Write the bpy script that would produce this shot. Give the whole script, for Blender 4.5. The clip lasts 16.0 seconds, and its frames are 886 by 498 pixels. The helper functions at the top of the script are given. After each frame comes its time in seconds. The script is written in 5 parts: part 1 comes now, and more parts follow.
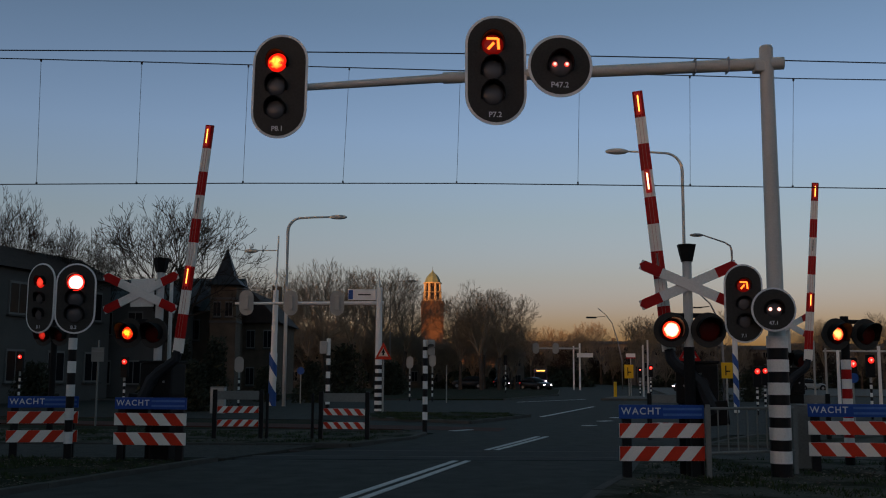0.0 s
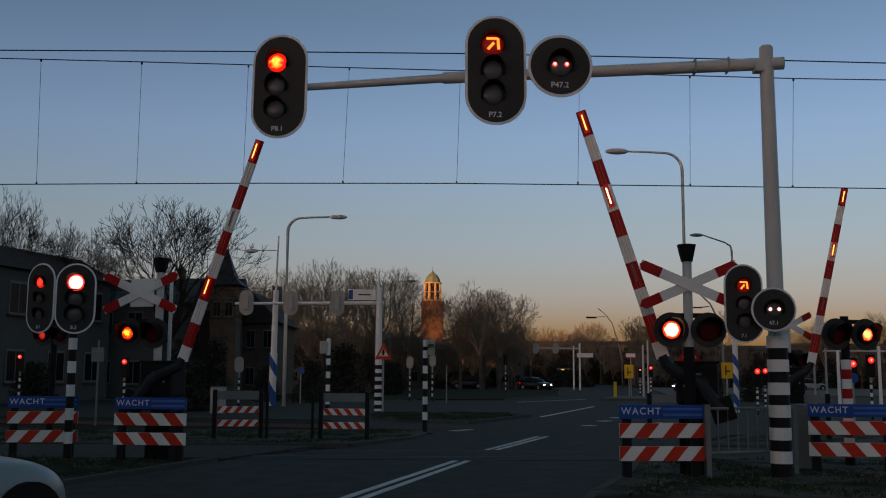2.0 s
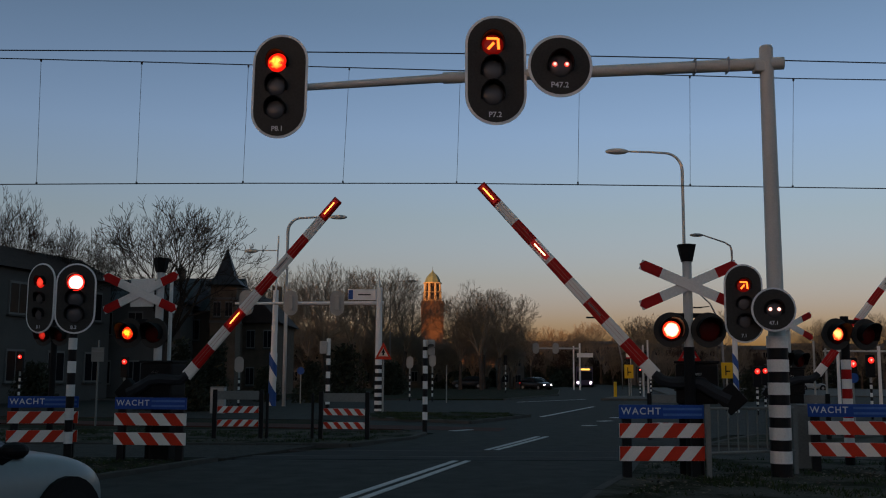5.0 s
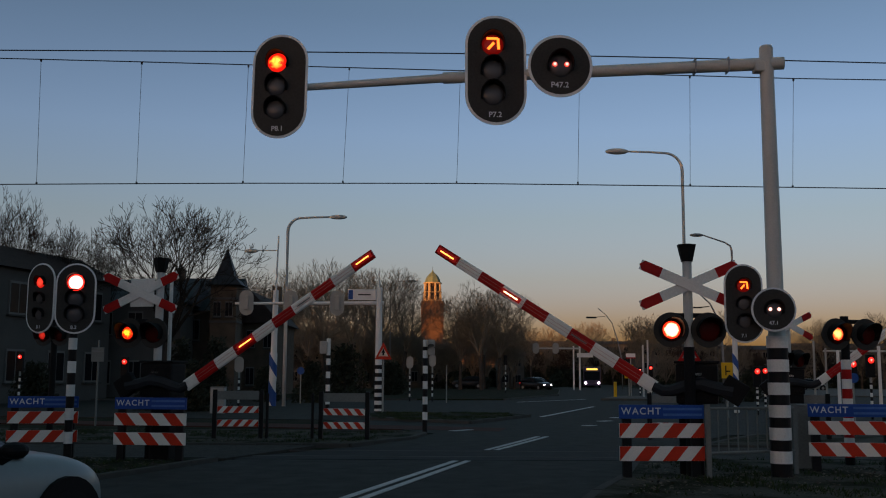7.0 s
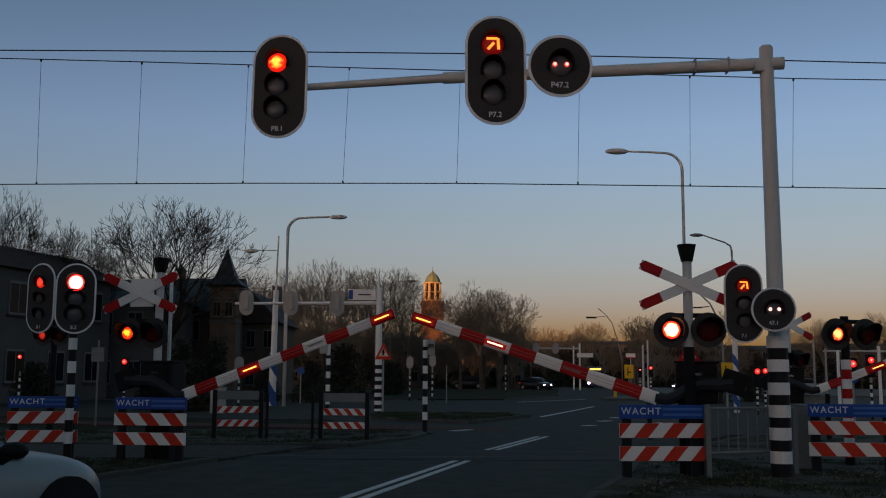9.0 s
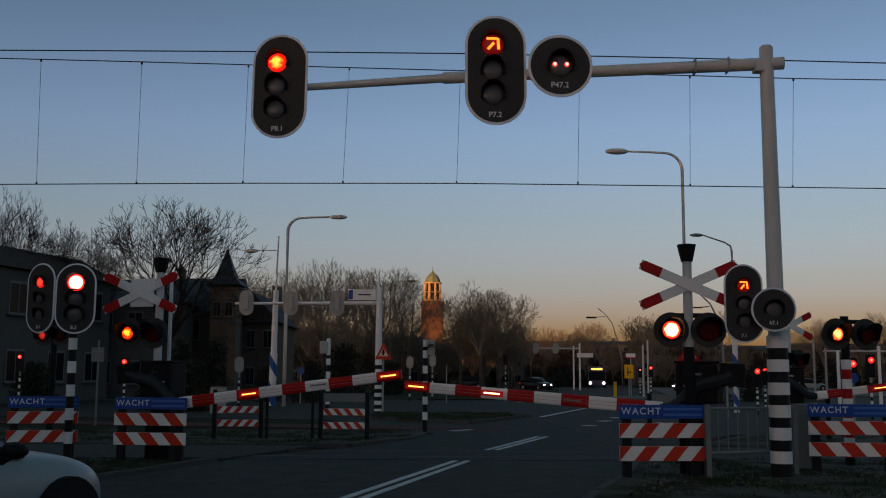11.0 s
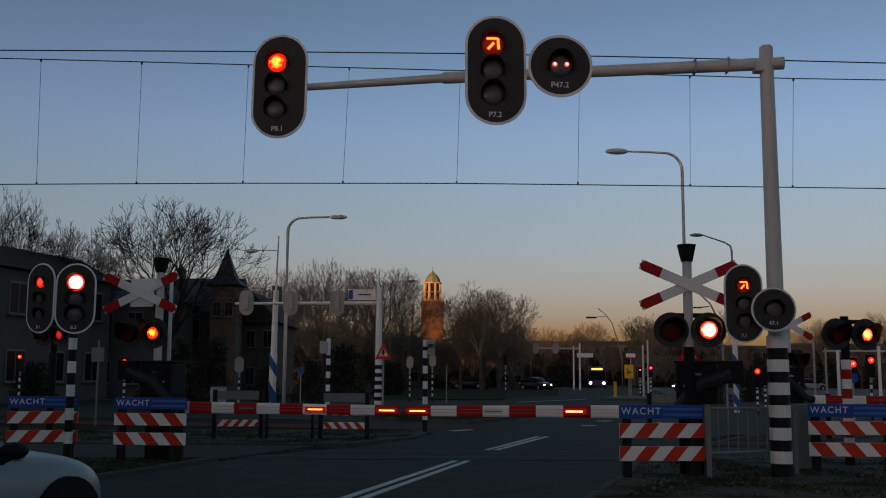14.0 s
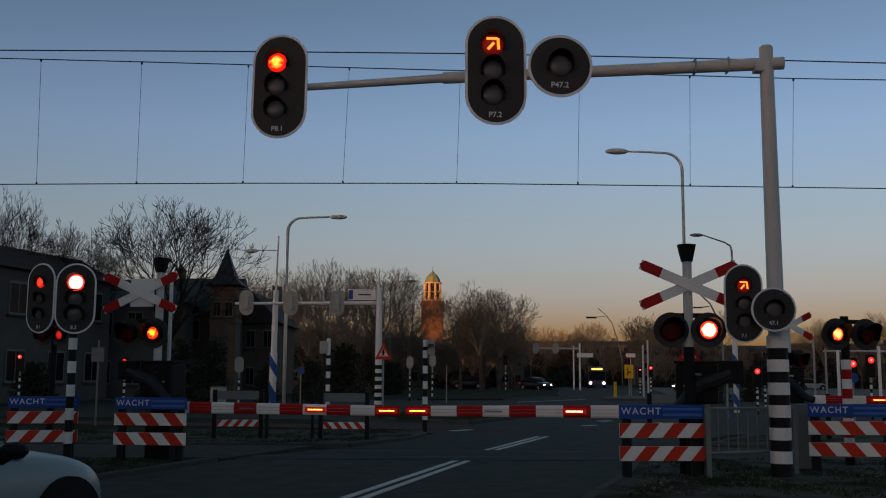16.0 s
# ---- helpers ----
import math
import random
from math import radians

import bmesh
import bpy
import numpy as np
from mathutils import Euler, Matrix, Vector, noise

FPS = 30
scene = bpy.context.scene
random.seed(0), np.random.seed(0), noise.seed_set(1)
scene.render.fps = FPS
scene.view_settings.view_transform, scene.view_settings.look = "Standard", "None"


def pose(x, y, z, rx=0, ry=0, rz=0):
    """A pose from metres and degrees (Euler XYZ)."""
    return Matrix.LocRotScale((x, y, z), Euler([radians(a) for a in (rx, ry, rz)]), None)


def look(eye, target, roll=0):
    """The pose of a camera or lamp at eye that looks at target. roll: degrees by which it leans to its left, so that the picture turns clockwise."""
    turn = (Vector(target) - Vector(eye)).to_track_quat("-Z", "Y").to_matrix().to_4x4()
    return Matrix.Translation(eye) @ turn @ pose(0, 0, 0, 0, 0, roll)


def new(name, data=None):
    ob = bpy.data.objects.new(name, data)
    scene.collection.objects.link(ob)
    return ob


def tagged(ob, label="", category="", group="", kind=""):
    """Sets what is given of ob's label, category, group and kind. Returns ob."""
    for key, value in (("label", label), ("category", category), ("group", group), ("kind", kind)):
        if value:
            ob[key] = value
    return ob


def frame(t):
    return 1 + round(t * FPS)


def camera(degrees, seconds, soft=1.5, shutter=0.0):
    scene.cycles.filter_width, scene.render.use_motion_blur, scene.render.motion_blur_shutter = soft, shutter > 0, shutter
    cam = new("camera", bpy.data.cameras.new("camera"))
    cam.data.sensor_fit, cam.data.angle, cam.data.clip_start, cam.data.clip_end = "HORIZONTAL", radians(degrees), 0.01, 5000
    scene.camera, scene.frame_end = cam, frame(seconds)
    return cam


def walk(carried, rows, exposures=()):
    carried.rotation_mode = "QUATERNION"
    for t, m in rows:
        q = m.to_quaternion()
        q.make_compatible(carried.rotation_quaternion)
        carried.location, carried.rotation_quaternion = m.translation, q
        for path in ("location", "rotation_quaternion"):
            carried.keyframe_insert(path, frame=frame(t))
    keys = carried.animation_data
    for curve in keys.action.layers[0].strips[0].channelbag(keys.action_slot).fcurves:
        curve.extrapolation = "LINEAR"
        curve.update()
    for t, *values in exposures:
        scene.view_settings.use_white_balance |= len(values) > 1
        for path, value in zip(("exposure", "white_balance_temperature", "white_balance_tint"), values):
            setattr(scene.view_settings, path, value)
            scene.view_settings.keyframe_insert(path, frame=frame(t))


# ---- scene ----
# ---- camera ----
cam = camera(47.54, 16.0, soft=1.1)
EYE = pose(0, 0, 1.5, 97.24, 0, 0) @ pose(0, 0, 0, 0, 0, 0.3)
walk(cam, [(0.0, EYE), (16.0, EYE)], [(0.0, 1.26), (16.0, 1.26)])

# ---- world and sun: a low evening sun behind the camera's left shoulder ----
SUN_ELEV, SUN_AZ = radians(2.0), radians(215)      # azimuth clockwise from +Y
SKY_TINT = ((0.02, (1.18, 1.06, 2.1)), (0.065, (1.12, 1.01, 1.78)), (0.096, (1.1, 0.97, 1.37)), (0.154, (1.09, 0.96, 1.13)), (0.237, (1.09, 0.99, 1.2)), (0.346, (0.84, 0.77, 0.86)), (0.46, (0.82, 0.79, 0.74)), (0.62, (0.78, 0.81, 0.64)), (0.999, (0.76, 0.82, 0.56)))
world = bpy.data.worlds.new("dusk_sky")
scene.world = world
world.use_nodes = True
wn, wl = world.node_tree.nodes, world.node_tree.links
sky = wn.new("ShaderNodeTexSky")
sky.sky_type = 'NISHITA'
sky.sun_disc = False
sky.sun_elevation = SUN_ELEV
sky.sun_rotation = SUN_AZ
sky.air_density, sky.dust_density, sky.ozone_density = 1.0, 1.8, 2.0
co = wn.new("ShaderNodeTexCoord")
sep = wn.new("ShaderNodeSeparateXYZ")
wl.new(co.outputs["Generated"], sep.inputs[0])
air = wn.new("ShaderNodeValToRGB")           # evening haze: rosy low down, blue higher up
for pos, col in SKY_TINT:
    e = air.color_ramp.elements.new(pos)
    e.color = (*col, 1)
air.color_ramp.elements.remove(air.color_ramp.elements[0])
air.color_ramp.elements.remove(air.color_ramp.elements[-1])
wl.new(sep.outputs["Z"], air.inputs[0])
mul = wn.new("ShaderNodeMix")
mul.data_type, mul.blend_type = 'RGBA', 'MULTIPLY'
mul.inputs[0].default_value = 1.0
wl.new(sky.outputs[0], mul.inputs[6]), wl.new(air.outputs[0], mul.inputs[7])
wl.new(mul.outputs[2], wn["Background"].inputs[0])
wn["Background"].inputs[1].default_value = 0.144

sun_data = bpy.data.lights.new("sun", 'SUN')
sun_data.energy, sun_data.angle, sun_data.color = 2.0, radians(0.5), (1.0, 0.42, 0.13)
sun_way = Vector((math.sin(SUN_AZ) * math.cos(SUN_ELEV), math.cos(SUN_AZ) * math.cos(SUN_ELEV), math.sin(SUN_ELEV)))
sun = new("sun", sun_data)
sun.matrix_world = look(sun_way * 50, (0, 0, 0))


# ---- materials ----
def mat(name, colour, rough=0.6, metal=0.0, grain=6.0, vary=0.25, bump=0.15, spec=0.3):
    """A surface with a large and a fine variation of tone, and a fine relief."""
    m = bpy.data.materials.new(name)
    m.use_nodes = True
    n, l = m.node_tree.nodes, m.node_tree.links
    b = n["Principled BSDF"]
    co = n.new("ShaderNodeTexCoord")
    big, fine = n.new("ShaderNodeTexNoise"), n.new("ShaderNodeTexNoise")
    big.inputs["Scale"].default_value, fine.inputs["Scale"].default_value = grain * 0.2, grain * 6
    big.inputs["Detail"].default_value = fine.inputs["Detail"].default_value = 4
    add = n.new("ShaderNodeMath")
    add.operation = 'MULTIPLY_ADD'
    add.inputs[1].default_value = 0.5
    l.new(co.outputs["Object"], big.inputs["Vector"]), l.new(co.outputs["Object"], fine.inputs["Vector"])
    half = n.new("ShaderNodeMath")
    half.operation = 'MULTIPLY'
    half.inputs[1].default_value = 0.5
    l.new(big.outputs["Fac"], half.inputs[0])
    l.new(fine.outputs["Fac"], add.inputs[0]), l.new(half.outputs[0], add.inputs[2])
    ramp = n.new("ShaderNodeValToRGB")
    lo = [max(0.0, c * (1 - vary)) for c in colour]
    hi = [min(1.0, c * (1 + vary)) for c in colour]
    ramp.color_ramp.elements[0].position, ramp.color_ramp.elements[1].position = 0.32, 0.68
    ramp.color_ramp.elements[0].color, ramp.color_ramp.elements[1].color = (*lo, 1), (*hi, 1)
    l.new(add.outputs[0], ramp.inputs[0])
    l.new(ramp.outputs[0], b.inputs["Base Color"])
    b.inputs["Roughness"].default_value, b.inputs["Metallic"].default_value = rough, metal
    b.inputs["Specular IOR Level"].default_value = spec
    if bump:
        bp = n.new("ShaderNodeBump")
        bp.inputs["Strength"].default_value, bp.inputs["Distance"].default_value = bump, 0.01
        l.new(fine.outputs["Fac"], bp.inputs["Height"]), l.new(bp.outputs[0], b.inputs["Normal"])
    return m


def glow(name, colour, strength, core=None, radius=0.1, hot=0.45, cool=0.9, glow_noise=0.0):
    """A lit lamp: its glow, hot in the middle (core), coloured towards its rim, is painted into the emission."""
    m = bpy.data.materials.new(name)
    m.use_nodes = True
    n, l = m.node_tree.nodes, m.node_tree.links
    b = n["Principled BSDF"]
    b.inputs["Base Color"].default_value = (colour[0] * 0.3, colour[1] * 0.3, colour[2] * 0.3, 1)
    b.inputs["Emission Strength"].default_value = strength * 0.5
    b.inputs["Emission Color"].default_value = (*colour, 1)
    if core:
        co, ln, ramp = n.new("ShaderNodeTexCoord"), n.new("ShaderNodeVectorMath"), n.new("ShaderNodeValToRGB")
        ln.operation = 'LENGTH'
        div = n.new("ShaderNodeMath")
        div.operation = 'DIVIDE'
        div.inputs[1].default_value = radius
        l.new(co.outputs["Object"], ln.inputs[0]), l.new(ln.outputs["Value"], div.inputs[0])
        # cell noise paints an uneven edge into the glow
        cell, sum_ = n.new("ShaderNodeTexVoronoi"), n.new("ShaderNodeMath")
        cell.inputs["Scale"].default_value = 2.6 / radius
        sum_.operation, sum_.inputs[1].default_value = 'MULTIPLY_ADD', glow_noise
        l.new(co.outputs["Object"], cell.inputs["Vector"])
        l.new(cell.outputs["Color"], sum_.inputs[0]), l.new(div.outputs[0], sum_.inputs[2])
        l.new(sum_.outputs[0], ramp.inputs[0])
        ramp.color_ramp.elements[0].position, ramp.color_ramp.elements[1].position = hot, cool
        ramp.color_ramp.elements[0].color, ramp.color_ramp.elements[1].color = (*core, 1), (*colour, 1)
        l.new(ramp.outputs[0], b.inputs["Emission Color"])
    return m


def clear(name, colour, rough=0.05):
    m = bpy.data.materials.new(name)
    m.use_nodes = True
    b = m.node_tree.nodes["Principled BSDF"]
    b.inputs["Base Color"].default_value = (*colour, 1)
    b.inputs["Roughness"].default_value = rough
    b.inputs["Specular IOR Level"].default_value = 0.35
    return m


ASPHALT = mat("asphalt", (0.043, 0.045, 0.042), 0.85, 0, 12, 0.5, 0.5, spec=0.12)
ASPHALT_OLD = mat("asphalt_worn", (0.04, 0.041, 0.041), 0.85, 0, 9, 0.35, 0.5, spec=0.12)


def patchy(name, bare, grown, share):
    """Ground with bare sandy patches among moss and short grass."""
    m = mat(name, bare, 0.95, 0, 9, 0.4, 0.9, spec=0.1)
    n, l = m.node_tree.nodes, m.node_tree.links
    b = n["Principled BSDF"]
    old = b.inputs["Base Color"].links[0].from_socket
    co, wide, ramp, mix = n.new("ShaderNodeTexCoord"), n.new("ShaderNodeTexNoise"), n.new("ShaderNodeValToRGB"), n.new("ShaderNodeMix")
    wide.inputs["Scale"].default_value, wide.inputs["Detail"].default_value, wide.inputs["Roughness"].default_value = 0.9, 9, 0.68
    l.new(co.outputs["Object"], wide.inputs["Vector"]), l.new(wide.outputs["Fac"], ramp.inputs[0])
    ramp.color_ramp.elements[0].position, ramp.color_ramp.elements[1].position = share - 0.05, share + 0.06
    mix.data_type = 'RGBA'
    mix.inputs[7].default_value = (*grown, 1)
    l.new(ramp.outputs[0], mix.inputs[0]), l.new(old, mix.inputs[6]), l.new(mix.outputs[2], b.inputs["Base Color"])
    return m


SOIL = patchy("soil_and_sand", (0.085, 0.08, 0.067), (0.018, 0.021, 0.009), 0.5)
GRASS = patchy("grass_ground", (0.036, 0.033, 0.022), (0.014, 0.019, 0.007), 0.46)
BLADE = mat("grass_blades", (0.03, 0.046, 0.014), 0.8, 0, 2, 0.5, 0)
KERB = mat("concrete_kerb", (0.08, 0.078, 0.072), 0.85, 0, 14, 0.3, 0.4, spec=0.12)
PAVE = mat("concrete_paving", (0.13, 0.125, 0.12), 0.9, 0, 10, 0.35, 0.5, spec=0.12)
LINE = mat("road_line_paint", (0.55, 0.55, 0.55), 0.7, 0, 20, 0.3, 0.2, spec=0.12)
GALV = mat("galvanised_grey_paint", (0.55, 0.56, 0.54), 0.5, 0.0, 8, 0.12, 0.05)
STEEL = mat("dull_steel", (0.25, 0.26, 0.27), 0.5, 0.6, 10, 0.25, 0.1)
RAIL = mat("rail_steel", (0.07, 0.06, 0.055), 0.6, 0.2, 10, 0.25, 0.1)
WHITE = mat("white_paint", (0.8, 0.8, 0.77), 0.5, 0, 7, 0.12, 0.05)
BOOMWHITE = mat("white_reflective_sheet", (0.88, 0.86, 0.8), 0.4, 0, 9, 0.12, 0.05)
RED = mat("red_reflective_sheet", (0.42, 0.012, 0.012), 0.4, 0, 9, 0.2, 0.05, spec=0.15)
RAILSHEET = mat("dull_pink_rail", (0.5, 0.2, 0.18), 0.5, 0, 9, 0.2, 0.02)
ORANGE = mat("orange_red_sheet", (0.62, 0.045, 0.02), 0.4, 0, 9, 0.15, 0.05, spec=0.15)
RIM = mat("pale_rim", (0.85, 0.85, 0.85), 0.5, 0, 7, 0.08, 0.02)
CASTING = mat("dark_grey_casting", (0.024, 0.027, 0.032), 0.6, 0, 9, 0.3, 0.1, spec=0.2)
BLACK = mat("black_paint", (0.014, 0.014, 0.015), 0.5, 0, 9, 0.3, 0.08, spec=0.15)
PLATE = mat("black_backing_plate", (0.045, 0.043, 0.04), 0.55, 0, 5, 0.25, 0.06, spec=0.15)
HOUSING = mat("black_plastic", (0.009, 0.009, 0.01), 0.65, 0, 9, 0.3, 0.08, spec=0.15)
BLUE = mat("blue_sign_sheet", (0.015, 0.07, 0.33), 0.4, 0, 8, 0.15, 0.04)
BLUEPOLE = mat("blue_paint", (0.022, 0.085, 0.3), 0.45, 0, 8, 0.15, 0.05)
YELLOW = mat("yellow_sign_sheet", (0.75, 0.45, 0.01), 0.5, 0, 8, 0.12, 0.04)
SIGNGREY = mat("sign_back_aluminium", (0.33, 0.34, 0.32), 0.6, 0.0, 6, 0.2, 0.05)
FAINT = mat("faint_lettering", (0.07, 0.17, 0.45), 0.5)
LETTER = mat("pale_lettering", (0.72, 0.75, 0.78), 0.5, 0, 8, 0.1, 0.0)
BARK = mat("bark", (0.055, 0.047, 0.04), 0.95, 0, 8, 0.4, 0.6)
# light put into twig colour: far crowns paled as haze, near ones darkened against sky
TWIG_PALED = mat("twigs", (0.17, 0.145, 0.11), 0.95, 0, 3, 0.4, 0.0)
TWIG_DARKENED = mat("darkened_twigs", (0.035, 0.029, 0.024), 0.95, 0, 3, 0.4, 0.0, spec=0.1)
HEDGE = mat("evergreen_leaves", (0.026, 0.032, 0.019), 0.8, 0, 3, 0.5, 0.0)
BRICK = mat("brown_brick", (0.1, 0.078, 0.058), 0.9, 0, 8, 0.35, 0.5)
# brick darkened so the tower shaft's partial shade lies in its colour
BRICK_DIMMED = mat("dimmed_brick", (0.10, 0.055, 0.035), 0.9, 0, 1.2, 0.3, 0.3)
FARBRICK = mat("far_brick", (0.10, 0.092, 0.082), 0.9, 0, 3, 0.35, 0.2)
STONE = mat("pale_sandstone", (0.5, 0.36, 0.2), 0.85, 0, 2, 0.25, 0.3)
COPPER = mat("weathered_copper", (0.15, 0.2, 0.14), 0.7, 0.0, 2, 0.3, 0.2)
ROOF = mat("dark_roof_tile", (0.05, 0.032, 0.028), 0.8, 0, 10, 0.35, 0.6)
SLATE = mat("slate", (0.035, 0.037, 0.045), 0.6, 0, 12, 0.35, 0.5)
PLASTER = mat("grey_plaster", (0.1, 0.098, 0.092), 0.9, 0, 4, 0.2, 0.2)
FRAMEWHITE = mat("white_window_frame", (0.17, 0.17, 0.165), 0.6, 0, 6, 0.1, 0)
PANE = clear("dark_window_glass", (0.012, 0.014, 0.018), 0.12)
PANE.node_tree.nodes["Principled BSDF"].inputs["Specular IOR Level"].default_value = 0.1
LENS_OFF = clear("unlit_smoked_lens", (0.09, 0.09, 0.095), 0.25)
LENS_RED_OFF = clear("unlit_red_lens", (0.08, 0.006, 0.005), 0.35)
LENS_RED_OFF.node_tree.nodes["Principled BSDF"].inputs["Specular IOR Level"].default_value = 0.1
CARWHITE = mat("white_car_paint", (0.24, 0.28, 0.29), 0.3, 0, 3, 0.04, 0, spec=0.3)
CARDARK = mat("dark_car_paint", (0.02, 0.022, 0.026), 0.25, 0, 3, 0.1, 0)
TYRE = mat("tyre_rubber", (0.012, 0.012, 0.012), 0.85, 0, 20, 0.3, 0.2)
LITTER = mat("leaf_litter", (0.13, 0.11, 0.085), 0.9, 0, 3, 0.5, 0.0)
_n, _l = LITTER.node_tree.nodes, LITTER.node_tree.links
_g, _r = _n.new("ShaderNodeNewGeometry"), _n.new("ShaderNodeValToRGB")
_r.color_ramp.elements[0].color, _r.color_ramp.elements[1].color = (0.03, 0.025, 0.018, 1), (0.2, 0.17, 0.13, 1)
_l.new(_g.outputs["Random Per Island"], _r.inputs[0]), _l.new(_r.outputs[0], _n["Principled BSDF"].inputs["Base Color"])
WIRE = mat("dark_wire", (0.02, 0.021, 0.025), 0.6, 0.3, 10, 0.2, 0)
CABINET = mat("grey_steel_cabinet", (0.19, 0.2, 0.19), 0.6, 0, 6, 0.2, 0.1)

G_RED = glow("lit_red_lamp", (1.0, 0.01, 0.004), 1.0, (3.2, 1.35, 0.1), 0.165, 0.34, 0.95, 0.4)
# on the next two, the painted red rim stands for the lamp's halo
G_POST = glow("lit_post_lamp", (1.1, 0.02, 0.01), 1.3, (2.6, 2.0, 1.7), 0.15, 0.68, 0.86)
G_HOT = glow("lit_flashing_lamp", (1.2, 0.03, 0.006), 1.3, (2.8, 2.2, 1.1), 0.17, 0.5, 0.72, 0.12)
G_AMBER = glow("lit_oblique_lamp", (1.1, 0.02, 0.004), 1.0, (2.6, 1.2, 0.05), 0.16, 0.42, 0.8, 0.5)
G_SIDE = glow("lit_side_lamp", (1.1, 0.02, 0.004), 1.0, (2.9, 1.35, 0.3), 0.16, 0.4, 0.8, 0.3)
G_DIM = glow("dim_red_lamp", (0.55, 0.01, 0.006), 1.0, (1.0, 0.06, 0.03), 0.1)
G_BAR = glow("lit_boom_strip", (3.0, 0.9, 0.14), 1.3)
G_BARW = glow("white_hot_strip", (3.2, 2.0, 0.9), 1.3)
G_BARRED = glow("red_boom_lamp", (0.16, 0.002, 0.0015), 1.0)
G_ARROW = glow("lit_arrow", (2.6, 0.34, 0.03), 1.3)
G_LENS = glow("faintly_lit_red_lens", (0.2, 0.002, 0.001), 0.5)
G_DOT = glow("lit_dot", (1.6, 0.05, 0.03), 1.3, (2.6, 1.5, 1.2), 0.04, 0.35, 0.85)
G_FAINT = glow("faint_red_lamp", (0.3, 0.006, 0.004), 1.0, (0.5, 0.02, 0.01), 0.1)
G_FAR = glow("far_red_lamp", (1.2, 0.02, 0.012), 1.2, (2.6, 0.9, 0.7), 0.12, 0.25, 0.7, 0.3)
G_HEAD = glow("headlamp_light", (1.2, 1.0, 1.15), 4.0)
G_SIGN = glow("amber_sign_light", (1.6, 0.85, 0.15), 1.0)
G_TAIL = glow("tail_light", (0.8, 0.02, 0.012), 0.8)


# ---- mesh helpers ----
def part(name, bm, material, parent=None, label="", at=None, smooth=False):
    """Links a bmesh as one mesh object, under a thing or a part."""
    me = bpy.data.meshes.new(name)
    bmesh.ops.recalc_face_normals(bm, faces=bm.faces)
    if smooth:
        for f in bm.faces:
            f.smooth = True
    bm.to_mesh(me)
    bm.free()
    me.materials.append(material)
    ob = new(name, me)
    if parent:
        ob.parent = parent
    if at is not None:
        ob.matrix_basis = at if isinstance(at, Matrix) else Matrix.Translation(at)
    if label:
        tagged(ob, label)
    return ob


def thing(name, m, label, category, group="", kind=""):
    ob = new(name)
    ob.empty_display_size = 0.2
    ob.matrix_basis = m
    return tagged(ob, label, category, group, kind)


def box(bm, sx, sy, sz, c=(0, 0, 0), m=None, bevel=0.0):
    g = bmesh.ops.create_cube(bm, size=1)
    mt = (m or Matrix()) @ Matrix.Translation(c) @ Matrix.Diagonal((sx, sy, sz, 1))
    bmesh.ops.transform(bm, matrix=mt, verts=g["verts"])
    if bevel:
        es = list({e for v in g["verts"] for e in v.link_edges})
        bmesh.ops.bevel(bm, geom=es, offset=bevel, segments=2, affect='EDGES', profile=0.7)
    return bm


def tube(bm, p, q, r0, r1=None, seg=12, caps=True):
    p, q = Vector(p), Vector(q)
    d = q - p
    m = Matrix.Translation((p + q) / 2) @ d.to_track_quat('Z', 'Y').to_matrix().to_4x4()
    bmesh.ops.create_cone(bm, cap_ends=caps, segments=seg, radius1=r0, radius2=r0 if r1 is None else r1, depth=d.length, matrix=m)
    return bm


def pipe(bm, pts, r0, r1=None, seg=10):
    """A bent round bar through the points, tapering from r0 to r1."""
    r1 = r0 if r1 is None else r1
    pts = [Vector(p) for p in pts]
    rings = []
    for i, p in enumerate(pts):
        d = (pts[min(i + 1, len(pts) - 1)] - pts[max(i - 1, 0)]).normalized()
        q = d.to_track_quat('Z', 'Y')
        r = r0 + (r1 - r0) * i / (len(pts) - 1)
        rings.append([bm.verts.new(p + q @ Vector((r * math.cos(a), r * math.sin(a), 0))) for a in [2 * math.pi * k / seg for k in range(seg)]])
    for a, b in zip(rings, rings[1:]):
        for k in range(seg):
            bm.faces.new((a[k], a[(k + 1) % seg], b[(k + 1) % seg], b[k]))
    bm.faces.new(rings[0][::-1]), bm.faces.new(rings[-1])
    return bm


def prism(bm, pts, y0, y1):
    """An outline in x and z, given depth from y0 to y1."""
    a = [bm.verts.new((x, y0, z)) for x, z in pts]
    b = [bm.verts.new((x, y1, z)) for x, z in pts]
    bm.faces.new(a), bm.faces.new(b[::-1])
    n = len(pts)
    for i in range(n):
        bm.faces.new((a[i], b[i], b[(i + 1) % n], a[(i + 1) % n]))
    return bm


def slab(bm, pts, z0, z1):
    a = [bm.verts.new((x, y, z0)) for x, y in pts]
    b = [bm.verts.new((x, y, z1)) for x, y in pts]
    bm.faces.new(a[::-1]), bm.faces.new(b)
    n = len(pts)
    for i in range(n):
        bm.faces.new((a[i], a[(i + 1) % n], b[(i + 1) % n], b[i]))
    return bm


def stadium(w, h, n=14):
    """An upright plate outline with round ends."""
    r, c = w / 2, h / 2 - w / 2
    up = [(r * math.cos(a), c + r * math.sin(a)) for a in [math.pi * k / n for k in range(n + 1)]]
    return up + [(-x, -z) for x, z in up]


def disc(r, n=28):
    return [(r * math.cos(2 * math.pi * k / n), r * math.sin(2 * math.pi * k / n)) for k in range(n)]


